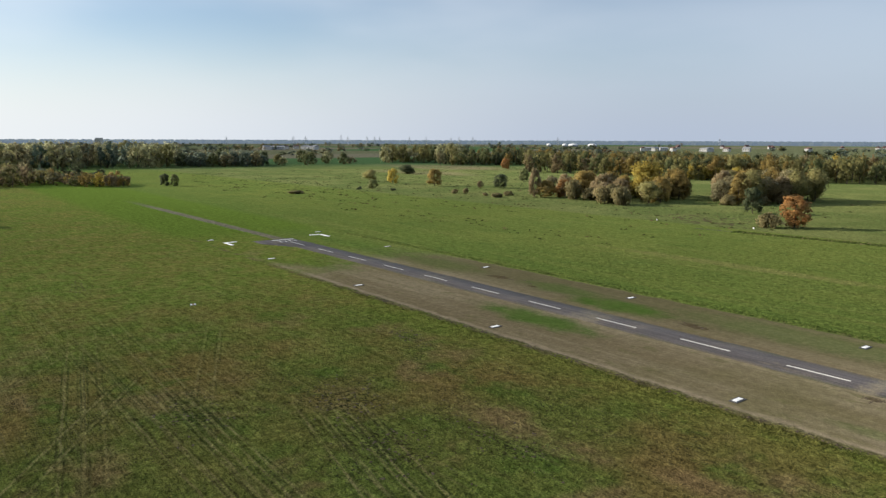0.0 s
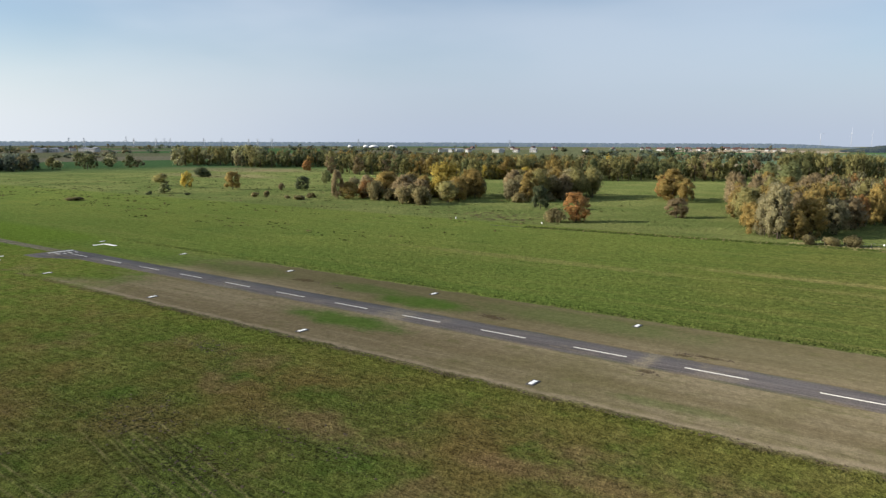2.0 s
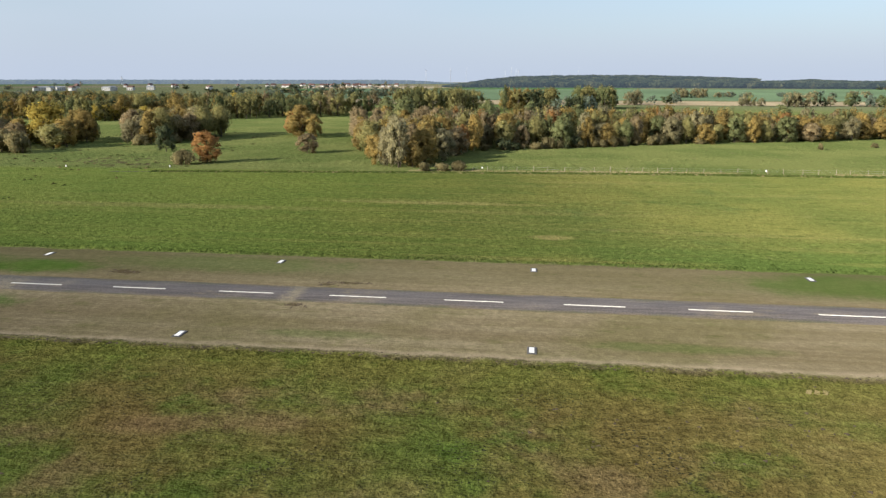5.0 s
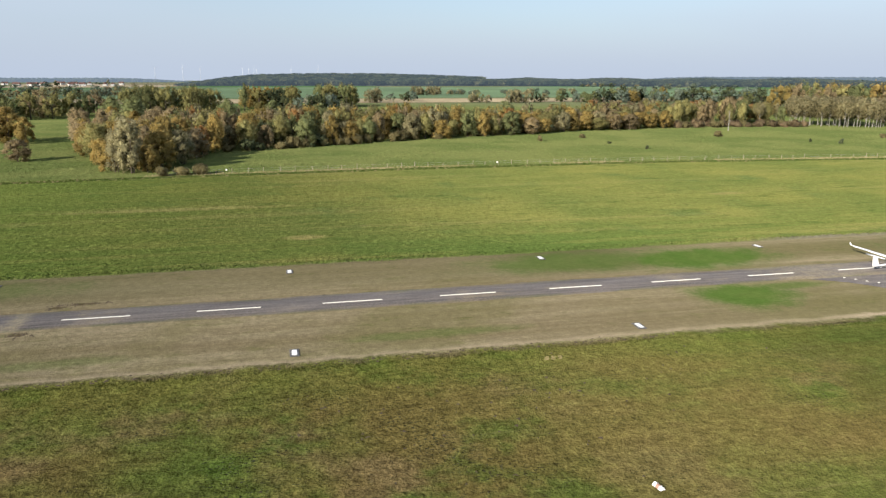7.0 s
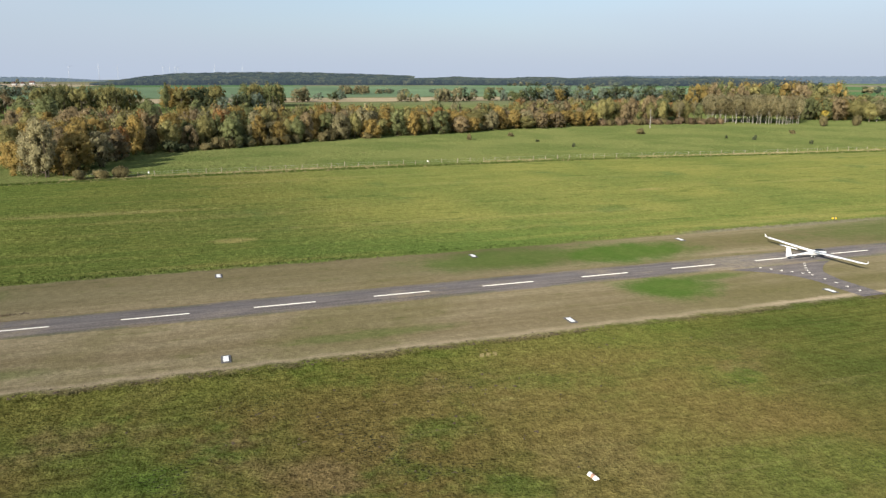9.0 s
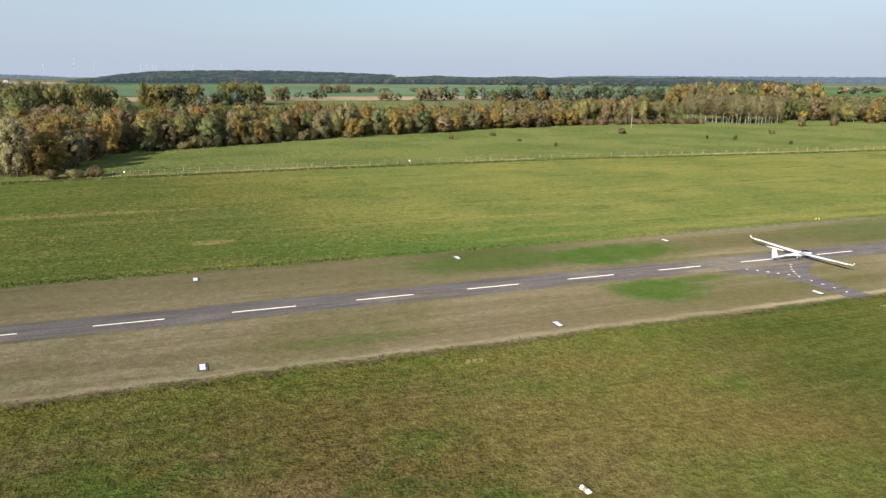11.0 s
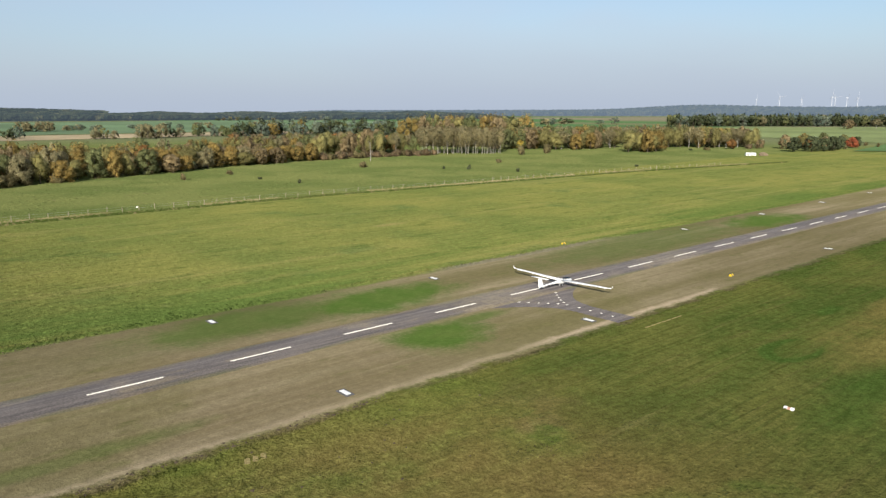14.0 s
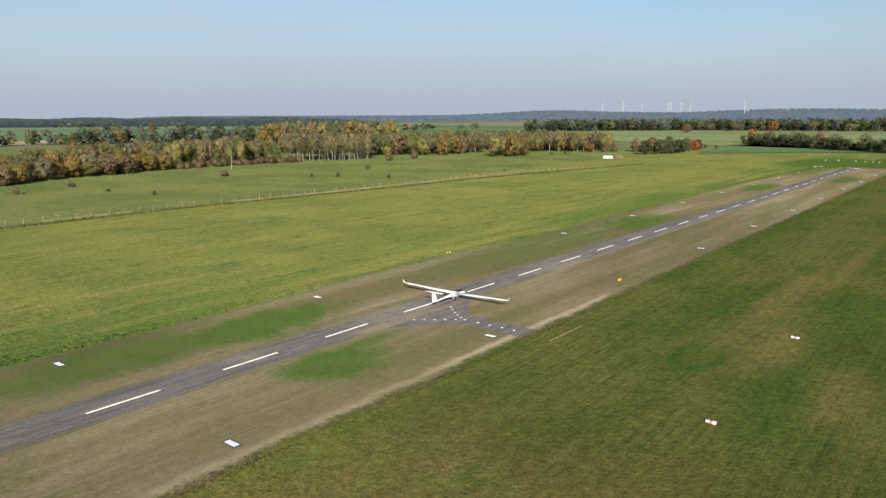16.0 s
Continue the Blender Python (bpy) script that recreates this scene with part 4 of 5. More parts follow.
# A flat slab; its dark colour stands for shade among the tall ditch grass.
ditch = tagged(new("ditch", strip_mesh("ditch", dx, fence_y(dx) - 4.3 + ragged(len(dx), 0.15), fence_y(dx) - 3.3 + ragged(len(dx), 0.15), 0.02, plain("ditch_shade", (0.045, 0.05, 0.022), 0.9, 0.4, 0.8))), "dark overgrown ditch across the meadow", "ditch", kind="structure")


# ---- fence along the ditch ----
def fence():
    e = tagged(new("pasture_fence"), "low pasture fence of weathered wooden posts with wire", "fence")
    xs_f = np.arange(4.0, 306.0, 3.6)
    post = part("post", tube_bm((0, 0, 0), (0, 0, 1.2), 0.065, 0.055, 6), POST_WOOD, e)
    r = random.Random(3)
    for k, x in enumerate(xs_f):
        p = post if k == 0 else post.copy()
        if k:
            scene.collection.objects.link(p)
        p.matrix_basis = pose(x + r.uniform(-0.4, 0.4), float(fence_y(x)), 0, r.uniform(-5, 5), r.uniform(-5, 5), 0) @ Matrix.Diagonal((1, 1, r.uniform(0.8, 1.15), 1))
    for z in (0.55, 1.0):
        bm = bmesh.new()
        for a, b in zip(xs_f, xs_f[1:]):
            tube_bm((a, float(fence_y(a)), z), (b, float(fence_y(b)), z), 0.012, 0.012, 4, bm)
        part("wire", bm, WIRE, e)


fence()


# ---- trees ----
def leaf_tris(r, c, rad, n, leaf, core=True):
    """Leaf clumps on the lobes with centres c and radii rad, over a dense inner body: corners (m,3,3) and their soft normals."""
    wgt = rad ** 2
    i = r.choice(len(c), n, p=wgt / wgt.sum())
    d = r.normal(0, 1, (n, 3))
    d[:, 2] += 0.25
    d /= np.linalg.norm(d, axis=1)[:, None]
    p = c[i] + d * (rad[i] * r.uniform(0.66, 1.36, n))[:, None]
    nor = d + r.normal(0, 0.5, (n, 3))
    nor /= np.linalg.norm(nor, axis=1)[:, None]
    t1 = np.cross(nor, r.normal(0, 1, (n, 3)))
    t1 /= np.linalg.norm(t1, axis=1)[:, None]
    t2 = np.cross(nor, t1)
    s = leaf * r.uniform(0.55, 1.3, n)[:, None]
    q = np.stack([p - t1 * s * 0.62, p + t1 * s * 0.55 - t2 * s * 0.2, p + t2 * s * 0.72], 1)
    mid = c.mean(0)
    out = p - mid
    out /= np.linalg.norm(out, axis=1)[:, None] + 1e-6
    soft = d * 0.38 + out * 0.68 + r.normal(0, 0.26, (n, 3)) + np.array([0, 0, 0.12])
    soft /= np.linalg.norm(soft, axis=1)[:, None]
    soft = np.repeat(soft[:, None], 3, 1)
    if core:
        bm = bmesh.new()
        bmesh.ops.create_icosphere(bm, subdivisions=1, radius=1.0)
        f = np.array([[v.co[:] for v in face.verts] for face in bm.faces])
        bm.free()
        body = (f[None] * (rad * 0.66)[:, None, None, None] + c[:, None, None]).reshape(-1, 3, 3)
        away = (c - mid) / (np.linalg.norm(c - mid, axis=1)[:, None] + 1e-6)
        bn = np.tile(f, (len(c), 1, 1)) * 0.6 + 0.5 * np.repeat(away, len(f), 0)[:, None]
        q, soft = np.concatenate([q, body]), np.concatenate([soft, bn / (np.linalg.norm(bn, axis=2)[..., None] + 1e-6)])
    return q, soft


def lobes_of(r, shape, h, w):
    """Centres and radii of a crown's lobes."""
    if shape in ("tall", "birch"):
        n = 16
        z = np.linspace(0.32 if shape == "birch" else 0.16, 0.92, n) * h
        env = np.sin(np.linspace(0.5, 2.75, n)) * w * 0.30
        a = r.uniform(0, math.tau, n)
        c = np.c_[np.cos(a) * env * 0.8, np.sin(a) * env * 0.8, z]
        return c, np.clip(env * r.uniform(0.75, 1.15, n), w * 0.12, None)
    if shape == "bush":
        n = 9
        a, q = r.uniform(0, math.tau, n), np.sqrt(r.uniform(0, 1, n)) * w * 0.34
        rad = w * r.uniform(0.13, 0.21, n)
        rad = np.minimum(rad, h * 0.5)
        return np.c_[np.cos(a) * q, np.sin(a) * q, r.uniform(0.25, 0.95, n) * h * (1 - q / w) - rad * 0.3], rad
    if shape == "pine":
        n = 7
        z = np.linspace(0.35, 0.95, n) * h
        env = np.linspace(0.42, 0.10, n) * w
        a = r.uniform(0, math.tau, n)
        return np.c_[np.cos(a) * env * 0.35, np.sin(a) * env * 0.35, z], env
    n = 30
    z = np.linspace(0.14, 0.92, n) + r.normal(0, 0.04, n)
    lean = r.uniform(-0.06, 0.06, 2) * w
    env = w * 0.40 * np.sqrt(np.clip(1 - ((z - 0.42) / 0.58) ** 2, 0.03, 1)) * r.uniform(0.55, 1.08, n)
    a = np.arange(n) * 2.4 + r.uniform(0, 1.2, n)
    rad = np.minimum(w * r.uniform(0.09, 0.165, n), h * 0.16)
    rad *= r.choice([0.7, 1.0, 1.15], n)
    c = np.c_[np.cos(a) * env + lean[0] * z, np.sin(a) * env + lean[1] * z, np.clip(z * h, rad * 0.8, h - rad * 0.95)]
    c[-2:, :2] *= 0.4
    return c, rad


def tree_proto(name, label, category, shape, tone, h, w, n, leaf, seed, group="", stems=1, bark=None):
    """One tree or bush: trunk with limbs, and a crown of many leaf clumps."""
    r = np.random.default_rng(seed)
    e = tagged(new(name), label, category, group)
    c, rad = lobes_of(r, shape, h, w)
    bm = bmesh.new()
    tr = max(0.05, h * (0.008 if tone == "birch" else 0.017))
    for s in range(stems):
        bx0, by0 = (0, 0) if stems == 1 else r.normal(0, w * 0.07, 2)
        top = Vector((bx0 + r.normal(0, w * 0.03), by0 + r.normal(0, w * 0.03), h * 0.72))
        prev, pr = Vector((bx0, by0, -0.1)), tr * 1.35
        for u in (0.25, 0.55, 1.0):
            q = Vector((bx0, by0, 0)).lerp(top, u) + Vector((r.normal(0, 0.012 * h), r.normal(0, 0.012 * h), 0)) * (u < 1)
            tube_bm(prev, q, pr, tr * (1.1 - 0.8 * u), 6, bm)
            prev, pr = q, tr * (1.1 - 0.8 * u)
    for k in range(min(7, len(c))):
        z0 = min(c[k][2] * 0.7, h * 0.6)
        tube_bm((0, 0, max(0.1, z0)), tuple(c[k]), tr * 0.5, tr * 0.15, 5, bm)
    part("trunk", bm, bark or BARK, e)
    q, soft = leaf_tris(r, c, rad, int(n * 2.1), leaf * 0.95, tone != "birch")
    q[..., 2] = np.maximum(q[..., 2], 0.02)
    crown = new("crown", mesh_np("crown", q.reshape(-1, 3), np.arange(3 * len(q)).reshape(-1, 3), [LEAF[tone]], None, None, soft.reshape(-1, 3)))
    crown.parent = e
    return e


KINDS = {
    "oak": ("oak_tree", "round-crowned tree with brown and olive autumn leaves", "tree", "round", 11.0, 9.0, 1500, 0.5, 1),
    "brown": ("autumn_tree", "brownish autumn tree in the pasture", "tree", "round", 10.0, 8.0, 1400, 0.48, 1),
    "orange": ("orange_tree", "tree with orange autumn leaves in the pasture", "tree", "round", 8.0, 6.0, 1100, 0.42, 1),
    "yellow": ("yellow_tree", "broad tree with golden-yellow autumn leaves", "tree", "round", 12.0, 11.0, 1600, 0.52, 1),
    "olive": ("olive_green_tree", "tall tree turning from green to yellow", "tree", "tall", 12.0, 8.0, 1400, 0.48, 1),
    "green": ("green_tree", "still green leafy tree by the meadow", "tree", "round", 9.0, 7.5, 1300, 0.46, 1),
    "dark": ("dark_green_tree", "dark green dense tree standing in the pasture", "tree", "round", 7.5, 6.5, 1100, 0.42, 1),
    "willow": ("willow_tree", "silvery grey-green willow at the wood's edge", "tree", "round", 11.0, 9.0, 1600, 0.48, 2),
    "birch": ("birch_tree", "birch with white trunk and thin yellow leaves", "tree", "birch", 13.0, 6.0, 640, 0.46, 1),
    "poplar": ("poplar_tree", "slender green poplar in the wood", "tree", "tall", 14.0, 6.0, 1300, 0.46, 1),
    "bush": ("bush", "low brown-green bush in the grass", "bush", "bush", 3.0, 5.0, 700, 0.36, 3),
    "shrub": ("dark_shrub", "small dark green shrub in the grass", "bush", "bush", 2.4, 3.4, 520, 0.3, 3),
    "scrub": ("thorn_scrub", "low reddish-brown thorn scrub at the wood's edge", "bush", "bush", 2.6, 4.8, 620, 0.34, 3),
    "red": ("red_tree", "small tree with red autumn leaves", "tree", "round", 7.0, 6.0, 900, 0.5, 1),
}
TONE_OF = {"poplar": "green", "shrub": "dark"}
PROTO = {}
for j, (k, (nm, lab, cat, shp, h, w, n, leaf, st)) in enumerate(KINDS.items()):
    PROTO[k] = [(tree_proto(nm, lab, cat, shp, TONE_OF.get(k, k), h, w, n, leaf, 100 + 10 * j + v, "", st, BIRCH_BARK if k == "birch" else None), h, w) for v in range(3)]
tree_rng = random.Random(8)
used = set()


def plant(k, x, y, h=None, w=None):
    """Set a tree of that kind at its place; the first use takes the built one, the rest copy it."""
    v = tree_rng.randrange(3)
    ob, h0, w0 = PROTO[k][v]
    h, w = h or h0, w or w0
    s = Matrix.Diagonal((w / w0, w / w0, h / h0, 1))
    m = pose(x, y, 0, 0, 0, tree_rng.uniform(0, 360))
    if (k, v) not in used:
        used.add((k, v))
        ob.matrix_basis = m @ s
        return ob
    c = copy_thing(ob, m)
    c.matrix_basis = m @ s
    return c


def scatter(poly, gap, seed, limit=4000):
    """Random places inside a polygon, at least gap apart."""
    r = random.Random(seed)
    xs_p, ys_p = [p[0] for p in poly], [p[1] for p in poly]
    cells, out = {}, []
    for _ in range(limit * 6):
        x, y = r.uniform(min(xs_p), max(xs_p)), r.uniform(min(ys_p), max(ys_p))
        inside = False
        for (x1, y1), (x2, y2) in zip(poly, poly[1:] + poly[:1]):
            if (y1 > y) != (y2 > y) and x < (x2 - x1) * (y - y1) / (y2 - y1) + x1:
                inside = not inside
        if not inside:
            continue
        i, j = int(x // gap), int(y // gap)
        if any((x - a) ** 2 + (y - b) ** 2 < gap * gap for u in (i - 1, i, i + 1) for v in (j - 1, j, j + 1) for a, b in cells.get((u, v), ())):
            continue
        cells.setdefault((i, j), []).append((x, y))
        out.append((x, y))
        if len(out) >= limit:
            break
    return out


def toward(line, x):
    """The y of a broken line at x."""
    return float(np.interp(x, [p[0] for p in line], [p[1] for p in line]))


def mixed(r, table):
    u, s = r.random() * sum(w for _, w in table), 0.0
    for k, w in table:
        s += w
        if u <= s:
            return k
    return table[-1][0]


# lone trees and groups in the western pasture: kind, x, y, height, width
for row in (("green", -236, 103, 4.4, 5.2), ("olive", -283, 132, 6.2, 8.0), ("yellow", -261, 130, 7.4, 6), ("shrub", -236, 96, 1.6, 2.6), ("shrub", -222, 104, 1.5, 2.6),
            ("oak", -235, 136, 8.2, 7.6), ("shrub", -342, 197, 5.7, 12), ("dark", -206, 151, 6.3, 7.4), ("bush", -194, 115, 2.3, 3.2), ("bush", -191, 118, 2.4, 3.6),
            ("brown", -214, 146, 3.2, 3.2), ("bush", -178, 117, 1.5, 3.2), ("bush", -169, 115, 2.2, 5), ("bush", -173, 125, 1.8, 4.2), ("green", -237, 196, 7, 6)):
    plant(*row)
for row in (("orange", -359, 297, 8, 7), ("brown", -161, 127, 10.8, 4.8), ("willow", -167, 142, 7.4, 7.4), ("orange", -154, 136, 6.6, 8.6), ("oak", -150, 142, 9.8, 10),
            ("bush", -127, 127, 7.2, 11), ("bush", -120, 126, 6.2, 8), ("yellow", -133, 157, 13.2, 14.5), ("oak", -122, 161, 10.5, 8), ("oak", -131, 172, 11, 9), ("bush", -140, 134, 4.5, 8)):
    plant(*row)
for row in (("willow", -105, 161, 8, 7.5), ("brown", -117, 187, 10, 8.5), ("bush", -99, 156, 3.5, 7), ("oak", -106, 180, 11.6, 9.4), ("oak", -99, 184, 12, 9.3), ("olive", -96, 192, 12, 9.5),
            ("olive", -91, 198, 11.5, 8), ("brown", -92, 180, 8.5, 8), ("bush", -93, 164, 3.2, 7), ("dark", -80, 136, 7.8, 5.6), ("orange", -55, 110, 8.0, 7.4), ("bush", -59, 106, 4.0, 6.5)):
    plant(*row)
for row in (("oak", -59, 200, 11.6, 13), ("orange", -63, 204, 9, 9), ("oak", -52, 194, 8.5, 7), ("brown", -37, 138, 5.8, 7.0), ("bush", -229, 62, 1.5, 7), ("dark", -307, 36, 5.5, 4.6),
            ("green", -303, 39, 5.4, 4.6), ("bush", 3.5, 101.5, 2.2, 4.4), ("bush", 7.5, 102, 2.0, 4.8), ("bush", 12, 102, 2.6, 4.8)):
    plant(*row)
for x, y in scatter([(-120, 186), (-112, 164), (-98, 158), (-88, 172), (-84, 200), (-98, 208)], 4.6, 61, 26):
    plant(mixed(random.Random(int(x * 7 + y)), [("oak", 3), ("olive", 3), ("brown", 3), ("birch", 2)]), x, y, tree_rng.uniform(8.5, 12), tree_rng.uniform(6.5, 9))
for x, y in scatter([(-164, 146), (-158, 128), (-118, 138), (-118, 168), (-136, 178)], 5.6, 62, 22):
    plant(mixed(random.Random(int(x * 5 + y)), [("oak", 4), ("brown", 3), ("olive", 2), ("bush", 2)]), x, y, tree_rng.uniform(5.5, 10), tree_rng.uniform(6.5, 9))
for x, y in scatter([(-200, 283), (-170, 290), (-190, 300), (-205, 296)], 4.5, 63, 9):
    plant("yellow", x, y, tree_rng.uniform(7, 9), 7)
# small shrubs in the eastern pasture
for row in (("bush", 295, 190, 4.5, 4.4), ("yellow", 358, 235, 6, 5), ("bush", 320, 195, 4.4, 4.4), ("bush", 247, 158, 2.0, 3.2), ("shrub", 214, 141, 1.9, 2.0), ("shrub", 220, 121, 1.3, 1.6),
            ("shrub", 207, 147, 1.3, 1.2), ("shrub", 272, 107, 1.2, 1.6), ("bush", 190, 175, 2.8, 4.4), ("shrub", 137, 156, 1.1, 1.4), ("bush", 137, 179, 1.5, 2.4), ("bush", 117, 169, 2.2, 2.0),
            ("shrub", 140, 136, 1.3, 1.2), ("red", 484, 107, 6.2, 7.5)):
    plant(*row)


# ---- the wood behind the pasture: its front row as single trees, the rest as one wood ----
FRONT = [(-12, 128), (-4, 108), (6, 122), (14, 152), (60, 176), (91, 190), (153, 219), (200, 232), (262, 226)]
wood_mix = [("willow", 3), ("oak", 6), ("brown", 2.6), ("olive", 4.5), ("orange", 0.7), ("green", 0.8), ("poplar", 0.4)]
wr = random.Random(31)


def wood_mesh(name, label, pts, sizes, tones, n, leaf, mat, shape="round", seed=1):
    """One joined wood: crowns of leaf clumps, each tree in its own tone, on plain trunks."""
    r = np.random.default_rng(seed)
    protos = []
    for v in range(5):
        c, rad = lobes_of(r, shape, 1.0, 1.0)
        few = n < 260
        protos.append(leaf_tris(r, c[::3] if few else c[::2], (rad * 1.45)[::3] if few else (rad * 1.25)[::2], n, leaf))
    vs, cs, ns = [], [], []
    for k, ((x, y), (h, w), tn) in enumerate(zip(pts, sizes, tones)):
        q, soft = protos[k % 5]
        a = r.uniform(0, math.tau)
        ca, sa = math.cos(a), math.sin(a)
        qx, qy = q[..., 0] * ca - q[..., 1] * sa, q[..., 0] * sa + q[..., 1] * ca
        vs.append(np.stack([qx * w + x, qy * w + y, np.maximum(q[..., 2], 0.01) * h], -1).reshape(-1, 3))
        sx, sy = soft[..., 0] * ca - soft[..., 1] * sa, soft[..., 0] * sa + soft[..., 1] * ca
        ns.append(np.stack([sx, sy, soft[..., 2]], -1).reshape(-1, 3))
        pal = np.array(TONES[tn])
        own = pal[0] + (pal[1] - pal[0]) * r.uniform(0, 1.1) + (pal[2] - pal[1]) * r.uniform(0, 0.6) ** 2
        cs.append(np.repeat(own * r.uniform(0.85, 1.2) * r.uniform(0.88, 1.12, (len(q), 1)), 3, 0))
        t = w * 0.022
        b = np.array([(sx * t + x, sy * t + y, z * h) for z in (-0.01, 0.55) for sx, sy in ((-1, -1), (1, -1), (1, 1), (-1, 1))])
        vs.append(b[[0, 1, 5, 0, 5, 4, 1, 2, 6, 1, 6, 5, 2, 3, 7, 2, 7, 6, 3, 0, 4, 3, 4, 7]])
        ns.append(np.repeat(np.array([(0, -1, 0), (1, 0, 0), (0, 1, 0), (-1, 0, 0)], float), 6, 0))
        cs.append(np.tile(np.array((0.20, 0.19, 0.165) if tn == "birch" else (0.10, 0.085, 0.065)), (24, 1)))
    v, c = np.concatenate(vs), np.concatenate(cs)
    ob = new(name, mesh_np(name, v, np.arange(len(v)).reshape(-1, 3), [mat], c, None, np.concatenate(ns)))
    return tagged(ob, label, "wood", kind="stuff")


deep = []
for x, y in scatter([(-36, 196), (-20, 140), (-10, 110), (2, 107), (12, 150), (60, 175), (91, 188), (135, 203), (156, 209), (196, 221), (200, 258), (150, 252), (100, 238), (50, 228), (-30, 232)], 4.6, 5, 620):
    d = y - toward(FRONT, x)
    if d < 13 or x < -6:
        k = mixed(wr, wood_mix if x > 4 else [("willow", 1), ("oak", 4), ("brown", 4), ("olive", 2)])
        h = wr.uniform(7.0, 11.5) * (0.85 if d < 5 else 1.0) * (0.9 if 105 < x < 225 else 1.0)
        plant(k, x, y, h, wr.uniform(4.6, 8.4))
    else:
        deep.append((x, y))
dk = [mixed(wr, wood_mix) for _ in deep]
wood_mesh("wood", "autumn wood of willows, oaks and poplars", deep, [(wr.uniform(7.5, 11.5) * (0.9 if 105 < x < 225 else 1.0), wr.uniform(5, 9)) for x, _y in deep], ["green" if k == "poplar" else k for k in dk], 520, 0.07, WOOD_LEAVES, "round", 41)
# low scrub in front of thin birches, between the wood and the birch grove
for x, y in scatter([(193, 221), (217, 222), (233, 222), (246, 216), (262, 217), (264, 230), (200, 236)], 3.2, 19, 70):
    plant(mixed(wr, [("scrub", 6), ("bush", 3), ("shrub", 0.6)]), x, y, wr.uniform(1.6, 3.6), wr.uniform(3.5, 6.5))
for x, y in scatter([(196, 236), (264, 230), (268, 262), (198, 264)], 5.6, 23, 60):
    plant(mixed(wr, [("birch", 1.4), ("yellow", 0.3), ("olive", 4.5), ("orange", 0.6), ("brown", 2.2), ("willow", 1), ("green", 1.2)]), x, y, wr.uniform(8.5, 12.5), wr.uniform(4.5, 7.5))
for k in range(64):
    x = wr.uniform(14, 192)
    plant("bush" if wr.random() < 0.8 else "shrub", x, toward(FRONT, x) - wr.uniform(-2.0, 1.5), wr.uniform(1.8, 4.0), wr.uniform(3.5, 6.5))
for x, y, h, w in ((-4, 107, 12.3, 7.0), (-7, 110, 9.5, 5.5)):
    plant("willow", x, y, h, w)
for x, y, h in ((12, 185, 15.0), (28, 205, 14.0), (-22, 215, 15.5), (-30, 222, 15), (44, 196, 13), (122, 225, 12.5)):
    plant("poplar", x, y, h, 9.0)

# birch grove and the scrub wood east of it
for x, y in scatter([(262, 226), (276, 210), (292, 203), (300, 208), (296, 232), (268, 240)], 2.3, 9, 105):
    plant("birch", x, y, wr.uniform(11, 14.5), wr.uniform(4.5, 6.5))
east_mix = [("olive", 4), ("oak", 4), ("birch", 1.0), ("orange", 0.4), ("green", 2.2), ("brown", 3), ("willow", 1.2)]
for poly, gap, seed, count, hs, ws, mix in (
        ([(318, 232), (331, 222), (352, 196), (396, 202), (392, 214), (356, 216), (344, 252), (326, 250)], 4.8, 15, 66, (8.5, 12.5), (6.5, 9.5), east_mix),
        ([(352, 168), (357, 159), (381, 160), (384, 170), (366, 178)], 5.0, 16, 14, (9, 12), (7, 10), [("olive", 4), ("oak", 3), ("brown", 2), ("birch", 1)]),
        ([(406, 184), (422, 160), (452, 146), (466, 154), (440, 182), (420, 196)], 4.6, 18, 52, (9, 12.5), (5.5, 8), [("birch", 4), ("olive", 4), ("brown", 2), ("oak", 1)])):
    for x, y in scatter(poly, gap, seed, count):
        plant(mixed(wr, mix), x, y, wr.uniform(*hs), wr.uniform(*ws))
for k, x, y, h, w in (("orange", 421, 147, 5.5, 6), ("brown", 440, 140, 5, 5.5), ("scrub", 434, 143, 3, 5), ("yellow", 330, 224, 5.5, 5.5), ("bush", 314, 190, 4.2, 4.6), ("bush", 400, 150, 2.2, 4), ("shrub", 392, 155, 1.5, 2.5), ("shrub", 372, 178, 1.6, 2.6), ("bush", 384, 182, 1.8, 3)):
    plant(k, x, y, h, w)
back = scatter([(300, 246), (340, 262), (400, 222), (424, 198), (470, 162), (520, 230), (440, 300), (330, 290)], 8.0, 17, 260)
wood_mesh("wood", "autumn scrub wood behind the birches", back, [(wr.uniform(8, 12), wr.uniform(8.5, 12)) for _ in back], [mixed(wr, east_mix) for _ in back], 420, 0.075, WOOD_LEAVES, "round", 43)
knoll = scatter([(312, 306), (346, 284), (372, 266), (420, 300), (360, 345)], 9.0, 29, 90)
wood_mesh("wood", "tall beech and maple wood in full autumn colour", knoll, [(wr.uniform(15.5, 19.5), wr.uniform(11, 16)) for _ in knoll], [mixed(wr, [("brown", 4), ("olive", 4), ("green", 3), ("oak", 5)]) for _ in knoll], 620, 0.05, WOOD_LEAVES, "round", 45)
for x, y, h, w in ((428, 106, 8, 9), (436, 103, 7, 8), (444, 101, 7.5, 7), (455, 105, 6.5, 7), (420, 112, 7.5, 8), (470, 108, 7, 6), (500, 110, 6, 6)):
    plant("dark", x, y, h, w)
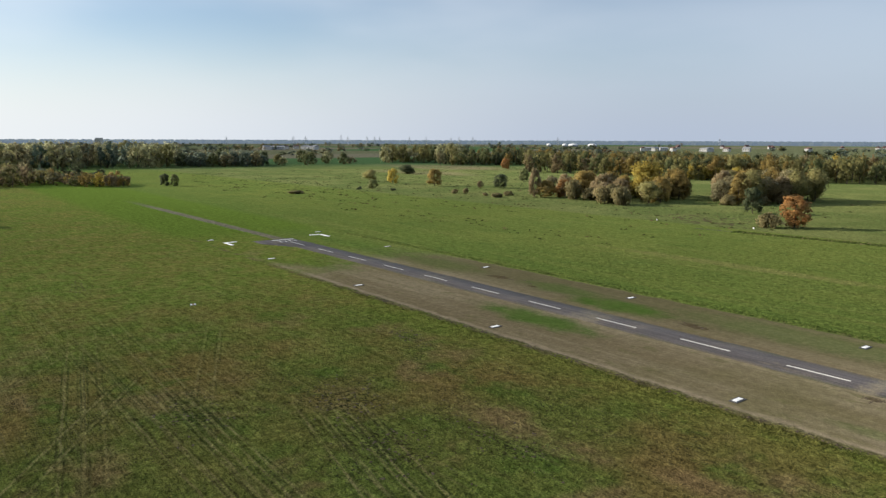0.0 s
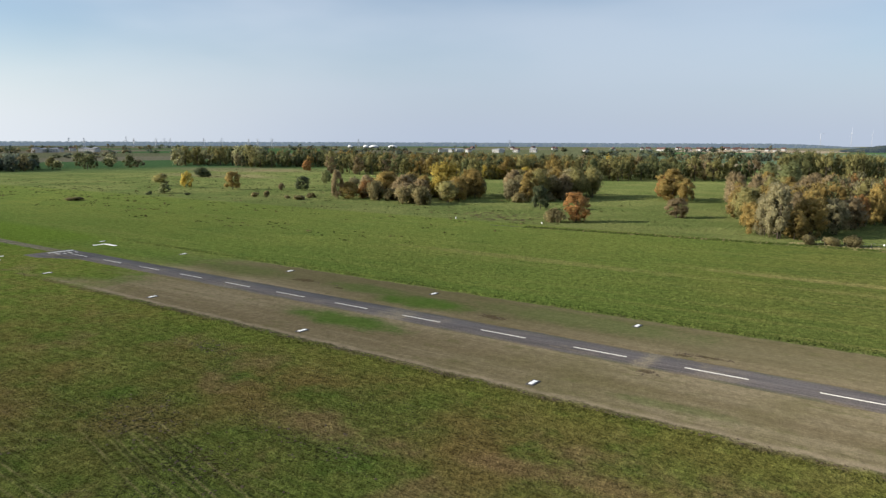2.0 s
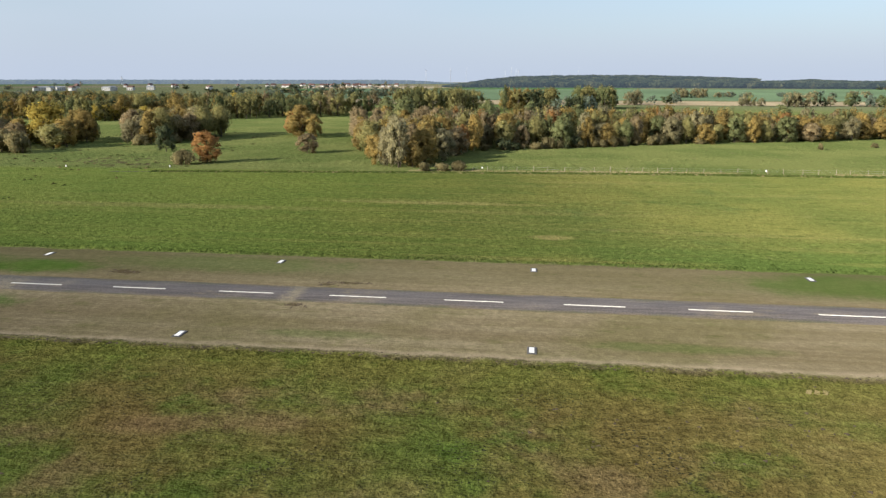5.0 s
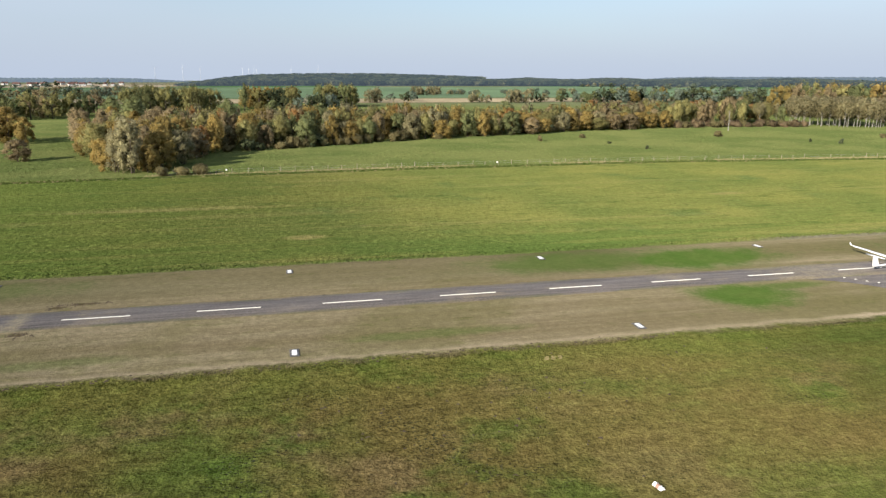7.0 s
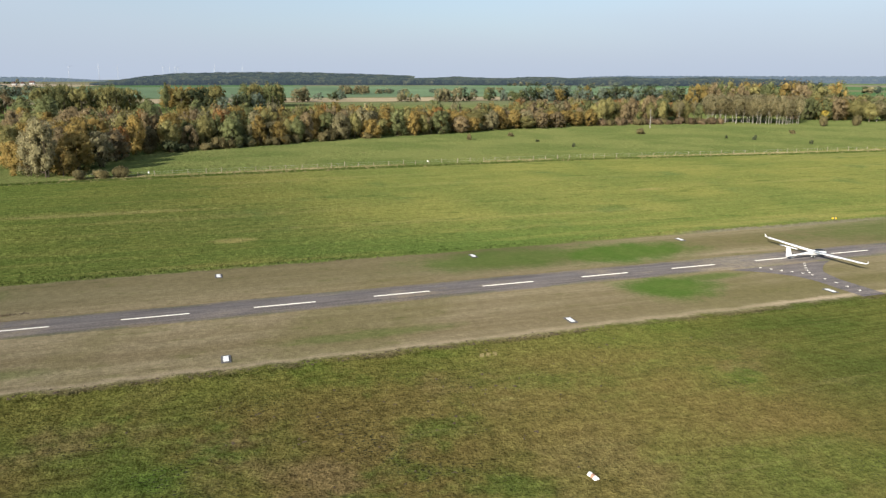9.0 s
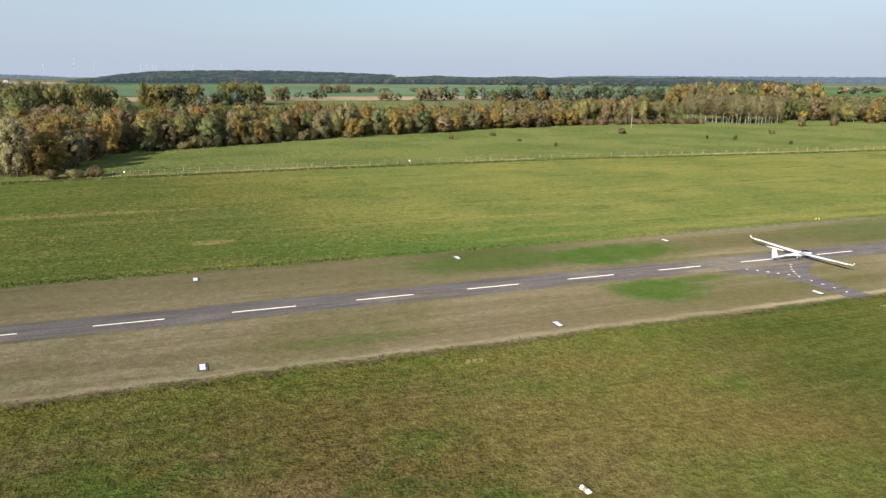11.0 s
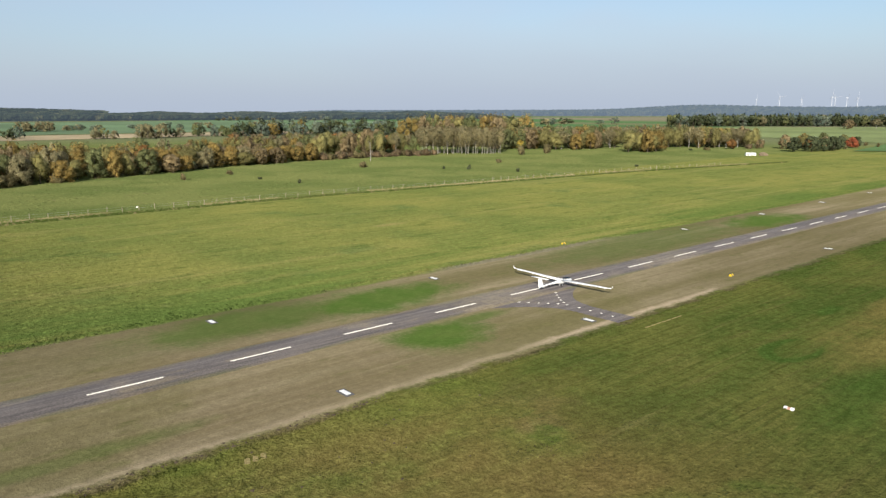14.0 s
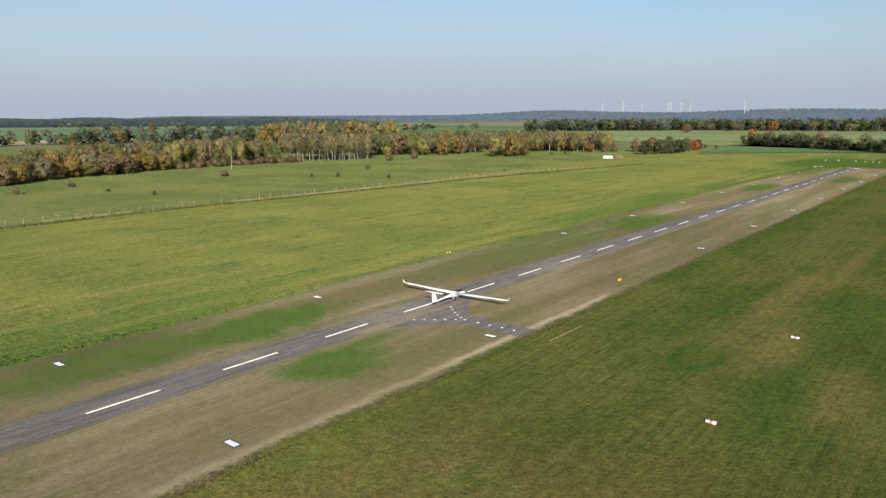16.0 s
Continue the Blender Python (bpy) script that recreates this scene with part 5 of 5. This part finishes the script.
# dark hedge across the eastern end
hp = []
for k in range(70):
    u = k / 69
    hp.append((590 - 120 * u + wr.uniform(-4, 4), 104 - 150 * u + wr.uniform(-5, 5)))
wood_mesh("hedge", "dark overgrown hedge of thorn and pine", hp, [(wr.uniform(4.5, 9.5), wr.uniform(6, 11)) for _ in hp], [mixed(wr, [("dark", 8), ("green", 2), ("brown", 1.5)]) for _ in hp], 420, 0.08, WOOD_LEAVES, "round", 44)
for k in range(16):
    u = (k + wr.uniform(0, 1)) / 16
    plant(mixed(wr, [("birch", 3), ("brown", 2), ("orange", 0.6)]), 608 - 120 * u + wr.uniform(-5, 5), 110 - 145 * u, wr.uniform(7.5, 11.5), wr.uniform(5, 8))
# dead birch
def dead_tree():
    e = tagged(new("dead_birch"), "bare pale dead birch trunk at the pasture's edge", "tree")
    bm = tube_bm((0, 0, -0.1), (0.1, 0.1, 8.4), 0.2, 0.04, 7)
    r = random.Random(2)
    for k in range(14):
        z = 2.5 + k * 0.4
        a = r.uniform(0, 6.28)
        tube_bm((0, 0, z), (math.cos(a) * 1.1, math.sin(a) * 1.1, z + 1.2), 0.05, 0.01, 4, bm)
    part("trunk", bm, BIRCH_BARK, e)
    e.location = (213, 203, 0)


dead_tree()

# ---- woods farther off ----
def belt(name, label, poly, gap, seed, hs, ws, mix, n, leaf, mat, shape="round", limit=1500):
    r = random.Random(seed)
    pts = scatter(poly, gap, seed, limit)
    return wood_mesh(name, label, pts, [(r.uniform(*hs), r.uniform(*ws)) for _ in pts], [mixed(r, mix) for _ in pts], n, leaf, mat, shape, seed)


belt("wood", "mixed wood behind the western pasture", [(-200, 272), (-171, 297), (-136, 305), (-112, 328), (-80, 348), (-60, 380), (-150, 400), (-300, 400), (-330, 330), (-312, 272), (-284, 284), (-225, 290)], 7.6, 51, (10.0, 13.8), (7, 11.5), [("olive", 4), ("green", 4), ("oak", 3), ("dark", 2), ("yellow", 0.3), ("brown", 1.5)], 420, 0.07, WOOD_LEAVES)
belt("wood", "low dark wood edge across the far pasture", [(-522, 108), (-508, 140), (-498, 172), (-540, 190), (-600, 160)], 8.0, 52, (9, 12), (8, 12), [("green", 2), ("dark", 1), ("slate_haze", 5), ("willow", 3)], 300, 0.085, WOOD_LEAVES)
belt("wood", "loose trees on the far pasture's edge", [(-500, 172), (-505, 262), (-560, 280), (-640, 190)], 22, 521, (5, 12), (7, 12), [("green", 3), ("olive", 3), ("willow", 2), ("poplar", 2)], 420, 0.08, WOOD_LEAVES)
belt("wood", "tall olive poplars across the far pasture", [(-520, 296), (-500, 322), (-470, 340), (-520, 390), (-570, 340)], 11, 522, (14, 17.5), (11, 15), [("olive", 5), ("poplar", 3), ("green", 2)], 420, 0.065, WOOD_LEAVES)
belt("wood", "mixed wood edge across the far pasture", [(-442, 300), (-426, 340), (-400, 352), (-320, 350), (-330, 400), (-470, 420), (-470, 340)], 8.5, 523, (9, 14.5), (7, 12), [("green", 4), ("olive", 4), ("oak", 2), ("dark", 3), ("willow", 2)], 380, 0.075, WOOD_LEAVES)
belt("wood", "tall poplar and willow wood west of the airfield", [(-512, 106), (-530, 74), (-526, 28), (-560, -60), (-600, -160), (-620, -260), (-680, -260), (-620, 20), (-580, 130)], 11.5, 53, (16.5, 20.0), (13, 19), [("poplar", 6), ("olive", 2), ("willow", 3), ("slate_haze", 3)], 520, 0.055, WOOD_LEAVES)
belt("hedge", "high bushes and small trees at the airfield's western end", [(-380, -70), (-342, -56), (-336, -20), (-340, 0), (-376, -6)], 6.0, 541, (5, 10.5), (6, 10), [("willow", 2), ("brown", 3), ("olive", 4), ("oak", 2), ("slate_haze", 2)], 420, 0.075, WOOD_LEAVES)
belt("hedge", "bushes along the western end of the airfield", [(-400, 4), (-350, 2), (-322, 2), (-312, 8), (-312, 20), (-330, 24), (-380, 18)], 5.0, 54, (3, 6.5), (5, 8), [("dark", 3), ("green", 2), ("oak", 3), ("brown", 2), ("yellow", 0.8)], 380, 0.085, WOOD_LEAVES)
belt("wood", "copses among the fields beyond the wood", [(-62, 400), (-20, 395), (-10, 440), (-60, 450)], 7, 555, (13, 16.5), (8, 12), [("green", 3), ("olive", 4)], 420, 0.065, WOOD_LEAVES)
belt("wood", "rounded copse in the fields beyond the wood", [(6, 455), (40, 455), (42, 492), (8, 495)], 7, 556, (13, 15.5), (10, 14), [("oak", 3), ("olive", 3), ("dark", 1)], 420, 0.065, WOOD_LEAVES)
belt("wood", "copse of green trees in the fields", [(58, 470), (84, 465), (86, 500), (60, 505)], 7, 557, (13.5, 17), (9, 12), [("green", 3), ("olive", 3)], 420, 0.065, WOOD_LEAVES)
belt("pine_wood", "dark pine wood beyond the eastern fields", [(900, 480), (1000, 420), (1080, 300), (1130, 90), (1120, -120), (1180, -150), (1190, 200), (1110, 430), (960, 530)], 8.0, 60, (12.0, 16.0), (8, 12), [("dark", 6), ("slate_haze", 2), ("green", 1.5), ("willow", 0.3)], 100, 0.18, HAZY_LEAVES, "round", 1500)


def polar(az, dist):
    """The place at that angle and distance from the airfield's middle."""
    return 30 + dist * math.cos(radians(az)), -65 + dist * math.sin(radians(az))


def tree_row(label, az0, az1, dist, deep_m, gap, hs, ws, mix, seed, n=300, leaf=0.085):
    """A hedge or row of trees across the view, between two angles."""
    r = random.Random(seed)
    pts = []
    for k in range(max(2, int(abs(radians(az1 - az0)) * dist / gap))):
        pts.append(polar(r.uniform(az0, az1), dist + r.uniform(-0.5, 0.5) * deep_m))
    return wood_mesh("wood", label, pts, [(r.uniform(*hs), r.uniform(*ws)) for _ in pts], [mixed(r, mix) for _ in pts], n, leaf, WOOD_LEAVES, "round", seed)


WILLOWS, DARKS = [("willow", 6), ("olive", 1)], [("dark", 4), ("slate_haze", 3), ("green", 2)]
for row in (("grey willow row beside the green field", 100.5, 108.5, 900, 60, 5.0, (7, 11.5), (9, 14), [("willow", 3), ("slate_haze", 3), ("brown", 1), ("dark", 2)]),
            ("low dark trees along a far ditch", 85.8, 89.7, 500, 30, 3.0, (8, 10.8), (6, 10), DARKS),
            ("silvery willows at the field's edge", 81.7, 83.2, 640, 14, 3.4, (10, 13), (9, 12), WILLOWS),
            ("dark bushes behind the willows", 79.6, 81.6, 690, 20, 5.0, (7, 10), (8, 11), DARKS),
            ("silvery willows at the field's edge", 77.8, 79.7, 900, 20, 4.6, (10, 12.8), (10, 14), WILLOWS),
            ("grey bushes along a far ditch", 74.6, 77.8, 950, 30, 6.5, (5, 8), (9, 13), [("willow", 3), ("slate_haze", 3)]),
            ("silvery willows at the field's edge", 73.6, 75.2, 640, 14, 4.0, (6.5, 9), (8, 11), WILLOWS),
            ("silvery willows at the field's edge", 70.6, 72.5, 640, 18, 3.4, (9, 12), (9, 12), WILLOWS),
            ("dark trees along a far ditch", 64.5, 70.8, 670, 40, 5.0, (7, 11), (8, 12), [("dark", 3), ("slate_haze", 3), ("green", 2), ("willow", 2)]),
            ("grey bushes in the far fields", 66, 73, 1000, 60, 12, (5, 8), (9, 14), [("willow", 3), ("slate_haze", 3)]),
            ("dark tree belt across the far fields", 51.5, 65.5, 690, 70, 2.4, (10, 14.5), (10, 15), [("dark", 4), ("slate_haze", 4), ("green", 2), ("oak", 1)]),
            ("rusty scrub wood before the far belt", 53, 66, 490, 70, 2.6, (4.5, 7.5), (7, 11), [("orange", 3), ("brown", 4), ("scrub", 3), ("olive", 2), ("green", 1)])):
    tree_row(*row, seed=900 + int(row[1] * 10))
plant("poplar", *polar(92.6, 490), 18.5, 5.0)
# hedges and tree rows on the plain, farther and farther off
FAR_MIX = [("slate_haze", 6), ("dark", 2), ("willow", 2), ("brown", 0.7)]
fr = random.Random(77)
for k in range(46):
    a = fr.uniform(99, 160)
    d = fr.choice((950, 1150, 1400, 1700, 2050, 2500)) * fr.uniform(0.94, 1.06)
    span = fr.uniform(1.5, 7.0)
    tree_row("far tree rows on the plain", a, a + span, d, 30, d / 90, (5, 7 + d / 420), (11, 18), FAR_MIX, 950 + k, 60, 0.2)
for k in range(22):
    a = fr.uniform(20, 74)
    d = fr.choice((1250, 1450, 1700)) * fr.uniform(0.94, 1.06)
    tree_row("far tree rows on the plain", a, a + fr.uniform(1, 5), d, 30, d / 90, (5, 10), (11, 18), FAR_MIX, 1000 + k, 60, 0.2)
for x, y, k, h in ((940, 278, "brown", 11), (1060, 205, "orange", 14), (1010, 240, "birch", 13), (980, 262, "birch", 12), (1075, 160, "birch", 14), (1088, 120, "birch", 11)):
    plant(k, x, y, h, 13)


for x, y, h in ((-186, -58, 9), (-201, -57, 8), (-236, -54, 9), (-300, -55, 10), (-312, -60, 9)):
    plant("oak", x, y, h, 8)
for x, y, k, h in ((452, 118, "orange", 6), (462, 124, "olive", 8), (474, 130, "oak", 8), (486, 122, "brown", 6), (496, 128, "green", 8), (512, 122, "olive", 7), (446, 128, "brown", 8), (520, 112, "bush", 3), (505, 100, "bush", 2.5), (468, 104, "bush", 2.5)):
    plant(k, x, y, h, h * 0.9)


# ---- the distance ----
def ridge(name, label, az0, az1, dist, depth, crest, mat, tones, size, step, seed):
    """A wooded rise seen along the horizon: a low hill with crowns over it. crest gives the height at an angle."""
    r = np.random.default_rng(seed)
    vs, cs = [], []
    arc = radians(az1 - az0) * dist
    rows = max(2, int(depth / (step * 2)))
    c0, rad = lobes_of(r, "round", 1.0, 1.0)
    q0, _soft = leaf_tris(r, c0, rad, 46, 0.42, False)
    for j in range(rows):
        for k in range(int(arc / step)):
            a = az0 + (az1 - az0) * (k + r.uniform(0, 1)) / (arc / step)
            u = j / max(1, rows - 1)
            x, y = polar(a, dist + depth * u + r.uniform(-step, step))
            h = size * r.uniform(0.93, 1.04) * min(1.0, 0.25 + (az1 - a) / 5.0, 0.25 + (a - az0) / 5.0)
            z = max(0.0, crest(a) - size) * u * min(1.0, (az1 - a) / 6.0, (a - az0) / 6.0)
            q = q0 * np.array([h * 1.7, h * 1.7, h]) + np.array([x, y, z])
            vs.append(q.reshape(-1, 3))
            # Crown tones cut with distance so the emitted haze outweighs them.
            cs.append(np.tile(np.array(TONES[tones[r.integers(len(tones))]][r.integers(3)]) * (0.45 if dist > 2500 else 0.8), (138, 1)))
    # the hill itself
    m = 60
    for k in range(m):
        a0, a1 = az0 + (az1 - az0) * k / m, az0 + (az1 - az0) * (k + 1) / m
        zs = [max(0.2, (crest(a) - size * 0.7) * min(1.0, (az1 - a) / 6.0, (a - az0) / 6.0)) for a in (a0, a1)]
        p = [(*polar(a0, dist - 30), -1), (*polar(a1, dist - 30), -1), (*polar(a1, dist + depth), zs[1]), (*polar(a0, dist + depth), zs[0])]
        vs.append(np.array(p)[[0, 1, 2, 0, 2, 3]])
        cs.append(np.tile(np.array(TONES["pine"][1]), (6, 1)))
    v = np.concatenate(vs)
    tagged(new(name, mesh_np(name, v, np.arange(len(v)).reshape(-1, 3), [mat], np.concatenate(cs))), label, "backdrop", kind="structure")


ridge("backdrop", "long dark wooded rise beyond the fields", 44, 97.5, 1900, 260, lambda a: 17 + 17 * max(0, math.sin(radians((a - 70) * 180 / 30))) if a > 74 else 20 + 2 * math.sin(a), HILL_HAZE_LEAVES, ("pine", "pine", "dark"), 14, 11, 71)
ridge("backdrop", "hazy wooded hills along the horizon", -6, 46, 3000, 380, lambda a: 24 + 20 * math.exp(-((a - 30.5) / 5) ** 2) + 10 * math.exp(-((a - 22) / 6) ** 2), FAR_HAZE_LEAVES, ("pine", "dark"), 15, 13, 72)
ridge("backdrop", "hills on the horizon turned pale blue by haze", 0, 64, 4300, 300, lambda a: 28 + 30 * math.exp(-((a - 12) / 9) ** 2), FAR_HAZE_LEAVES, ("pine", "dark"), 18, 20, 73)
ridge("backdrop", "hazy tree line on the horizon", 96, 178, 3300, 200, lambda a: 17, FAR_HAZE_LEAVES, ("pine", "dark", "green"), 11, 15, 74)
ridge("backdrop", "hazy tree line on the horizon", -100, 0, 3300, 250, lambda a: 20, FAR_HAZE_LEAVES, ("pine", "dark", "green"), 24, 60, 75)
ridge("backdrop", "hazy tree line on the horizon", 178, 262, 3300, 250, lambda a: 20, FAR_HAZE_LEAVES, ("pine", "dark", "green"), 24, 60, 76)


def field(name, corners, col, label):
    bm = bmesh.new()
    bm.faces.new([bm.verts.new((x, y, 0.25)) for x, y in corners])
    m, t, b = material(name + "_crop", 0.9, 0, 0.1)
    p = where(t)
    c = n_gain(t, (*col, 1), n_math(t, "MULTIPLY", n_range(t, n_noise(t, n_scaled(t, p, (1, 0.3, 1)), 0.01, 4), 0.3, 0.7, 0.8, 1.2), n_range(t, n_noise(t, p, 0.1, 3), 0.3, 0.7, 0.85, 1.15)))
    t.links.new(c, b.inputs["Base Color"])
    tagged(part(name, bm, m), label, "field", kind="structure")


field("field_green", [(-420, 720), (600, 700), (1000, 1000), (900, 1620), (-300, 1560)], (0.072, 0.112, 0.060), "blue-green field of young corn")
field("field_stubble", [(-100, 560), (420, 560), (760, 640), (-260, 706)], (0.2, 0.165, 0.105), "pale stubble field")
field("field_pale", [(-520, 1570), (-220, 1570), (-180, 1880), (-760, 2600)], (0.24, 0.2, 0.14), "pale ploughed field")
field("field_east", [(560, 118), (545, 60), (520, 20), (900, -60), (1080, 90), (1060, 300), (880, 440), (700, 470)], (0.10, 0.125, 0.05), "green field beyond the hedge")
field("field_meadow", [(445, 92), (505, 20), (512, -40), (700, -60), (640, 80), (560, 112)], (0.05, 0.09, 0.03), "strip of dark green crop")


# ---- houses, masts and turbines far off ----
def house(x, y, lx, ly, h, roof_h, roof, turn, floors=2):
    e = new("farmhouse" if lx < 16 else "barn")
    e.matrix_basis = pose(x, y, 0, 0, 0, turn)
    part("wall", box_bm(lx, ly, h, (0, 0, h / 2)), PLASTER, e)
    o = 0.4
    tri = [(-ly / 2 - o, h - 0.1), (ly / 2 + o, h - 0.1), (0, h + roof_h)]
    part("roof", loft_bm([[(-lx / 2 - o, a, z) for a, z in tri], [(lx / 2 + o, a, z) for a, z in tri]]), roof, e)
    w = None
    for f in range(floors):
        for k in range(max(2, int(lx / 4))):
            for s in (-1, 1):
                px = -lx / 2 + (k + 0.5) * lx / max(2, int(lx / 4))
                if w is None:
                    w = part("window", box_bm(1.2, 0.12, 1.4), PANE, e)
                    d = w
                else:
                    d = w.copy()
                    scene.collection.objects.link(d)
                d.location = (px, s * ly / 2, 1.5 + f * 2.8)
    tagged(e, "pale rendered building with %s roof on the plain" % ("red tiled" if roof is ROOF_RED else "grey sheet"), "house" if lx < 16 else "barn", "buildings of the far village")


vr = random.Random(17)
for a, d, lx in ((155.59, 1500, 14), (155.34, 1480, 22), (155.00, 1520, 13), (154.70, 1490, 26), (154.40, 1530, 14), (154.11, 1560, 12), (152.61, 1600, 20), (152.18, 1500, 26), (151.83, 1620, 14), (153.34, 1650, 12), (126.42, 1500, 12), (126.00, 1520, 18), (125.51, 1490, 14), (124.94, 1530, 16), (124.20, 1480, 13), (121.92, 1450, 18), (121.64, 1470, 14), (120.43, 1500, 12), (119.09, 1520, 14), (115.04, 1560, 13)):
    house(*polar(a, d), lx, 9 if lx < 16 else 12, 6.0, 2.6 if lx < 16 else 1.8, ROOF_RED if lx < 14 else ROOF_GREY, vr.uniform(0, 180))
for k in range(40):
    a = vr.uniform(100.5, 110) if k < 30 else vr.uniform(110, 124)
    house(*polar(a, vr.uniform(1850, 2300)), vr.uniform(10, 14), 9, 4.6, 4.4, ROOF_RED, vr.uniform(0, 180))


house(*polar(167.21, 2300), 18, 12, 22, 1.0, ROOF_GREY, 60, 7)


def storage_dome(x, y, rad):
    """A round tank under a domed white cover."""
    e = new("storage_dome")
    e.location = (x, y, 0)
    ring = [(rad * math.cos(k * math.tau / 24), rad * math.sin(k * math.tau / 24)) for k in range(24)]
    part("tank", loft_bm([[(a, b, z) for a, b in ring] for z in (0, 4.0)]), ROOF_GREY, e, "grey tank wall", True)
    part("cover", loft_bm([[(a * c, b * c, z) for a, b in ring] for c, z in ((1.02, 4.0), (0.93, 6.0), (0.72, 8.0), (0.4, 9.3), (0.05, 9.8))]), SHEET_WHITE, e, "white domed cover", True)
    tagged(e, "round storage tank under a white domed cover on the plain", "storage tank", "far storage tanks")


for a, d, rad in ((132.29, 2380, 9), (131.64, 2400, 16), (130.18, 2380, 15), (133.51, 2420, 8)):
    storage_dome(*polar(a, d), rad)


def pylon():
    e = new("power_pylon")
    bm = bmesh.new()
    legs = [(-1, -1), (1, -1), (1, 1), (-1, 1)]
    for sx, sy in legs:
        tube_bm((sx * 3.2, sy * 3.2, 0), (sx * 0.6, sy * 0.6, 40), 0.28, 0.2, 4, bm)
    for k in range(8):
        z0, z1 = 5 * k, 5 * k + 5
        w0, w1 = 3.2 - 0.065 * z0, 3.2 - 0.065 * z1
        for (ax, ay), (bx1, by1) in zip(legs, legs[1:] + legs[:1]):
            tube_bm((ax * w0, ay * w0, z0), (bx1 * w1, by1 * w1, z1), 0.13, 0.13, 3, bm)
    part("tower", bm, STEEL, e)
    for z, r in ((24, 8.5), (31, 6.5), (37, 4.5)):
        bm = tube_bm((-r, 0, z), (0, 0, z + 1.4), 0.12, 0.3, 4)
        tube_bm((r, 0, z), (0, 0, z + 1.4), 0.12, 0.3, 4, bm)
        tube_bm((-r, 0, z), (r, 0, z), 0.15, 0.15, 4, bm)
        part("crossarm", bm, STEEL, e)
    return tagged(e, "grey steel lattice power pylon on the plain", "pylon", "far power line pylons")


py = pylon()
az_list = (149.83, 149.30, 147.81, 147.23, 146.83, 144.48, 143.18, 141.22, 140.55, 139.48, 132.86, 158.46, 153.51, 152.56, 120.94)
for k, a in enumerate(az_list):
    d = 2450 + 260 * math.sin(k * 1.9)
    m = pose(*polar(a, d), 0, 0, 0, a + 90 + 20 * math.sin(k)) @ Matrix.Diagonal((1.0, 1.0, 0.85, 1))
    if k == 0:
        py.matrix_basis = m
    else:
        copy_thing(py, m)


def turbine(k):
    e = new("wind_turbine")
    part("tower", tube_bm((0, 0, 0), (0, 0, 78), 1.7, 0.9, 12), TURBINE_HAZED, e, "", True)
    part("nacelle", box_bm(8, 3, 3.2, (1.0, 0, 79), 0.5), TURBINE_HAZED, e)
    part("hub", tube_bm((-3.2, 0, 79), (-5.4, 0, 79), 1.5, 0.6, 10), TURBINE_HAZED, e)
    for j in range(3):
        a = radians(90 + 120 * j + 37 * k)
        d = Vector((0, math.cos(a), math.sin(a)))
        s = Vector((0, -math.sin(a), math.cos(a)))
        c = Vector((-4.2, 0, 79))
        rings = []
        for u, w in ((1.2, 0.4), (6, 0.6), (18, 0.4), (32, 0.15)):
            rings.append([c + d * u + s * w + Vector((0.15, 0, 0)), c + d * u - s * w * 0.5 + Vector((0.35, 0, 0)), c + d * u - s * w * 0.5 - Vector((0.35, 0, 0)), c + d * u + s * w - Vector((0.15, 0, 0))])
        part("blade", loft_bm(rings), TURBINE_HAZED, e)
    return tagged(e, "white three-bladed wind turbine standing beyond the woods", "wind turbine", "far wind turbines")


tb = [turbine(k) for k in range(3)]
spots = [(26.31, 4300), (24.81, 3500), (23.40, 4300), (21.53, 3700), (21.33, 3750), (20.61, 3900), (19.96, 4000), (16.25, 3500), (98.69, 4000), (96.80, 3800), (95.58, 4300), (92.56, 4000), (92.11, 4300), (91.74, 4100), (91.54, 4400), (88.99, 4500), (87.00, 4100)]
for k, (a, d) in enumerate(spots):
    m = pose(*polar(a, d), 0, 0, 0, 150 + 25 * math.sin(k * 2.1)) @ Matrix.Diagonal((0.6, 0.6, 0.82, 1) if a > 80 else (1, 1, 1, 1))
    if k < 3:
        tb[k].matrix_basis = m
    else:
        copy_thing(tb[k % 3], m)


# white covered stack at the field's eastern edge
def covered_stack():
    e = new("covered_stack")
    e.matrix_basis = pose(372, 111, 0, 0, 0, -50)
    tri = [(-1.2, 0), (1.2, 0), (1.0, 1.1), (0, 1.5), (-1.0, 1.1)]
    part("sheet", loft_bm([[(-2.4, a, z) for a, z in tri], [(2.2, a * 0.95, z * 0.95) for a, z in tri]]), SHEET_WHITE, e)
    for k in range(3):
        part("opening", box_bm(0.6, 0.06, 0.55, (-1.5 + 1.4 * k, -1.14, 0.5)), PANE, e)
    tagged(e, "low white sheeted shelter beside an earth heap", "shelter")
    bm = bmesh.new()
    g = bmesh.ops.create_icosphere(bm, subdivisions=3, radius=1.0)
    for v in g["verts"]:
        v.co *= 1 + 0.18 * noise.noise(v.co * 2.5)
        v.co = Vector((v.co.x * 2.6, v.co.y * 2.0, max(-0.05, v.co.z * 1.6)))
    hp2 = part("earth_heap", bm, EARTH)
    hp2.location = (376.5, 107, 0)
    tagged(hp2, "small heap of bare brown earth", "earth heap")


covered_stack()
# tree forms that were not needed
for k, forms in PROTO.items():
    for v, (ob, _h, _w) in enumerate(forms):
        if (k, v) not in used:
            for o in (*ob.children_recursive, ob):
                bpy.data.objects.remove(o)
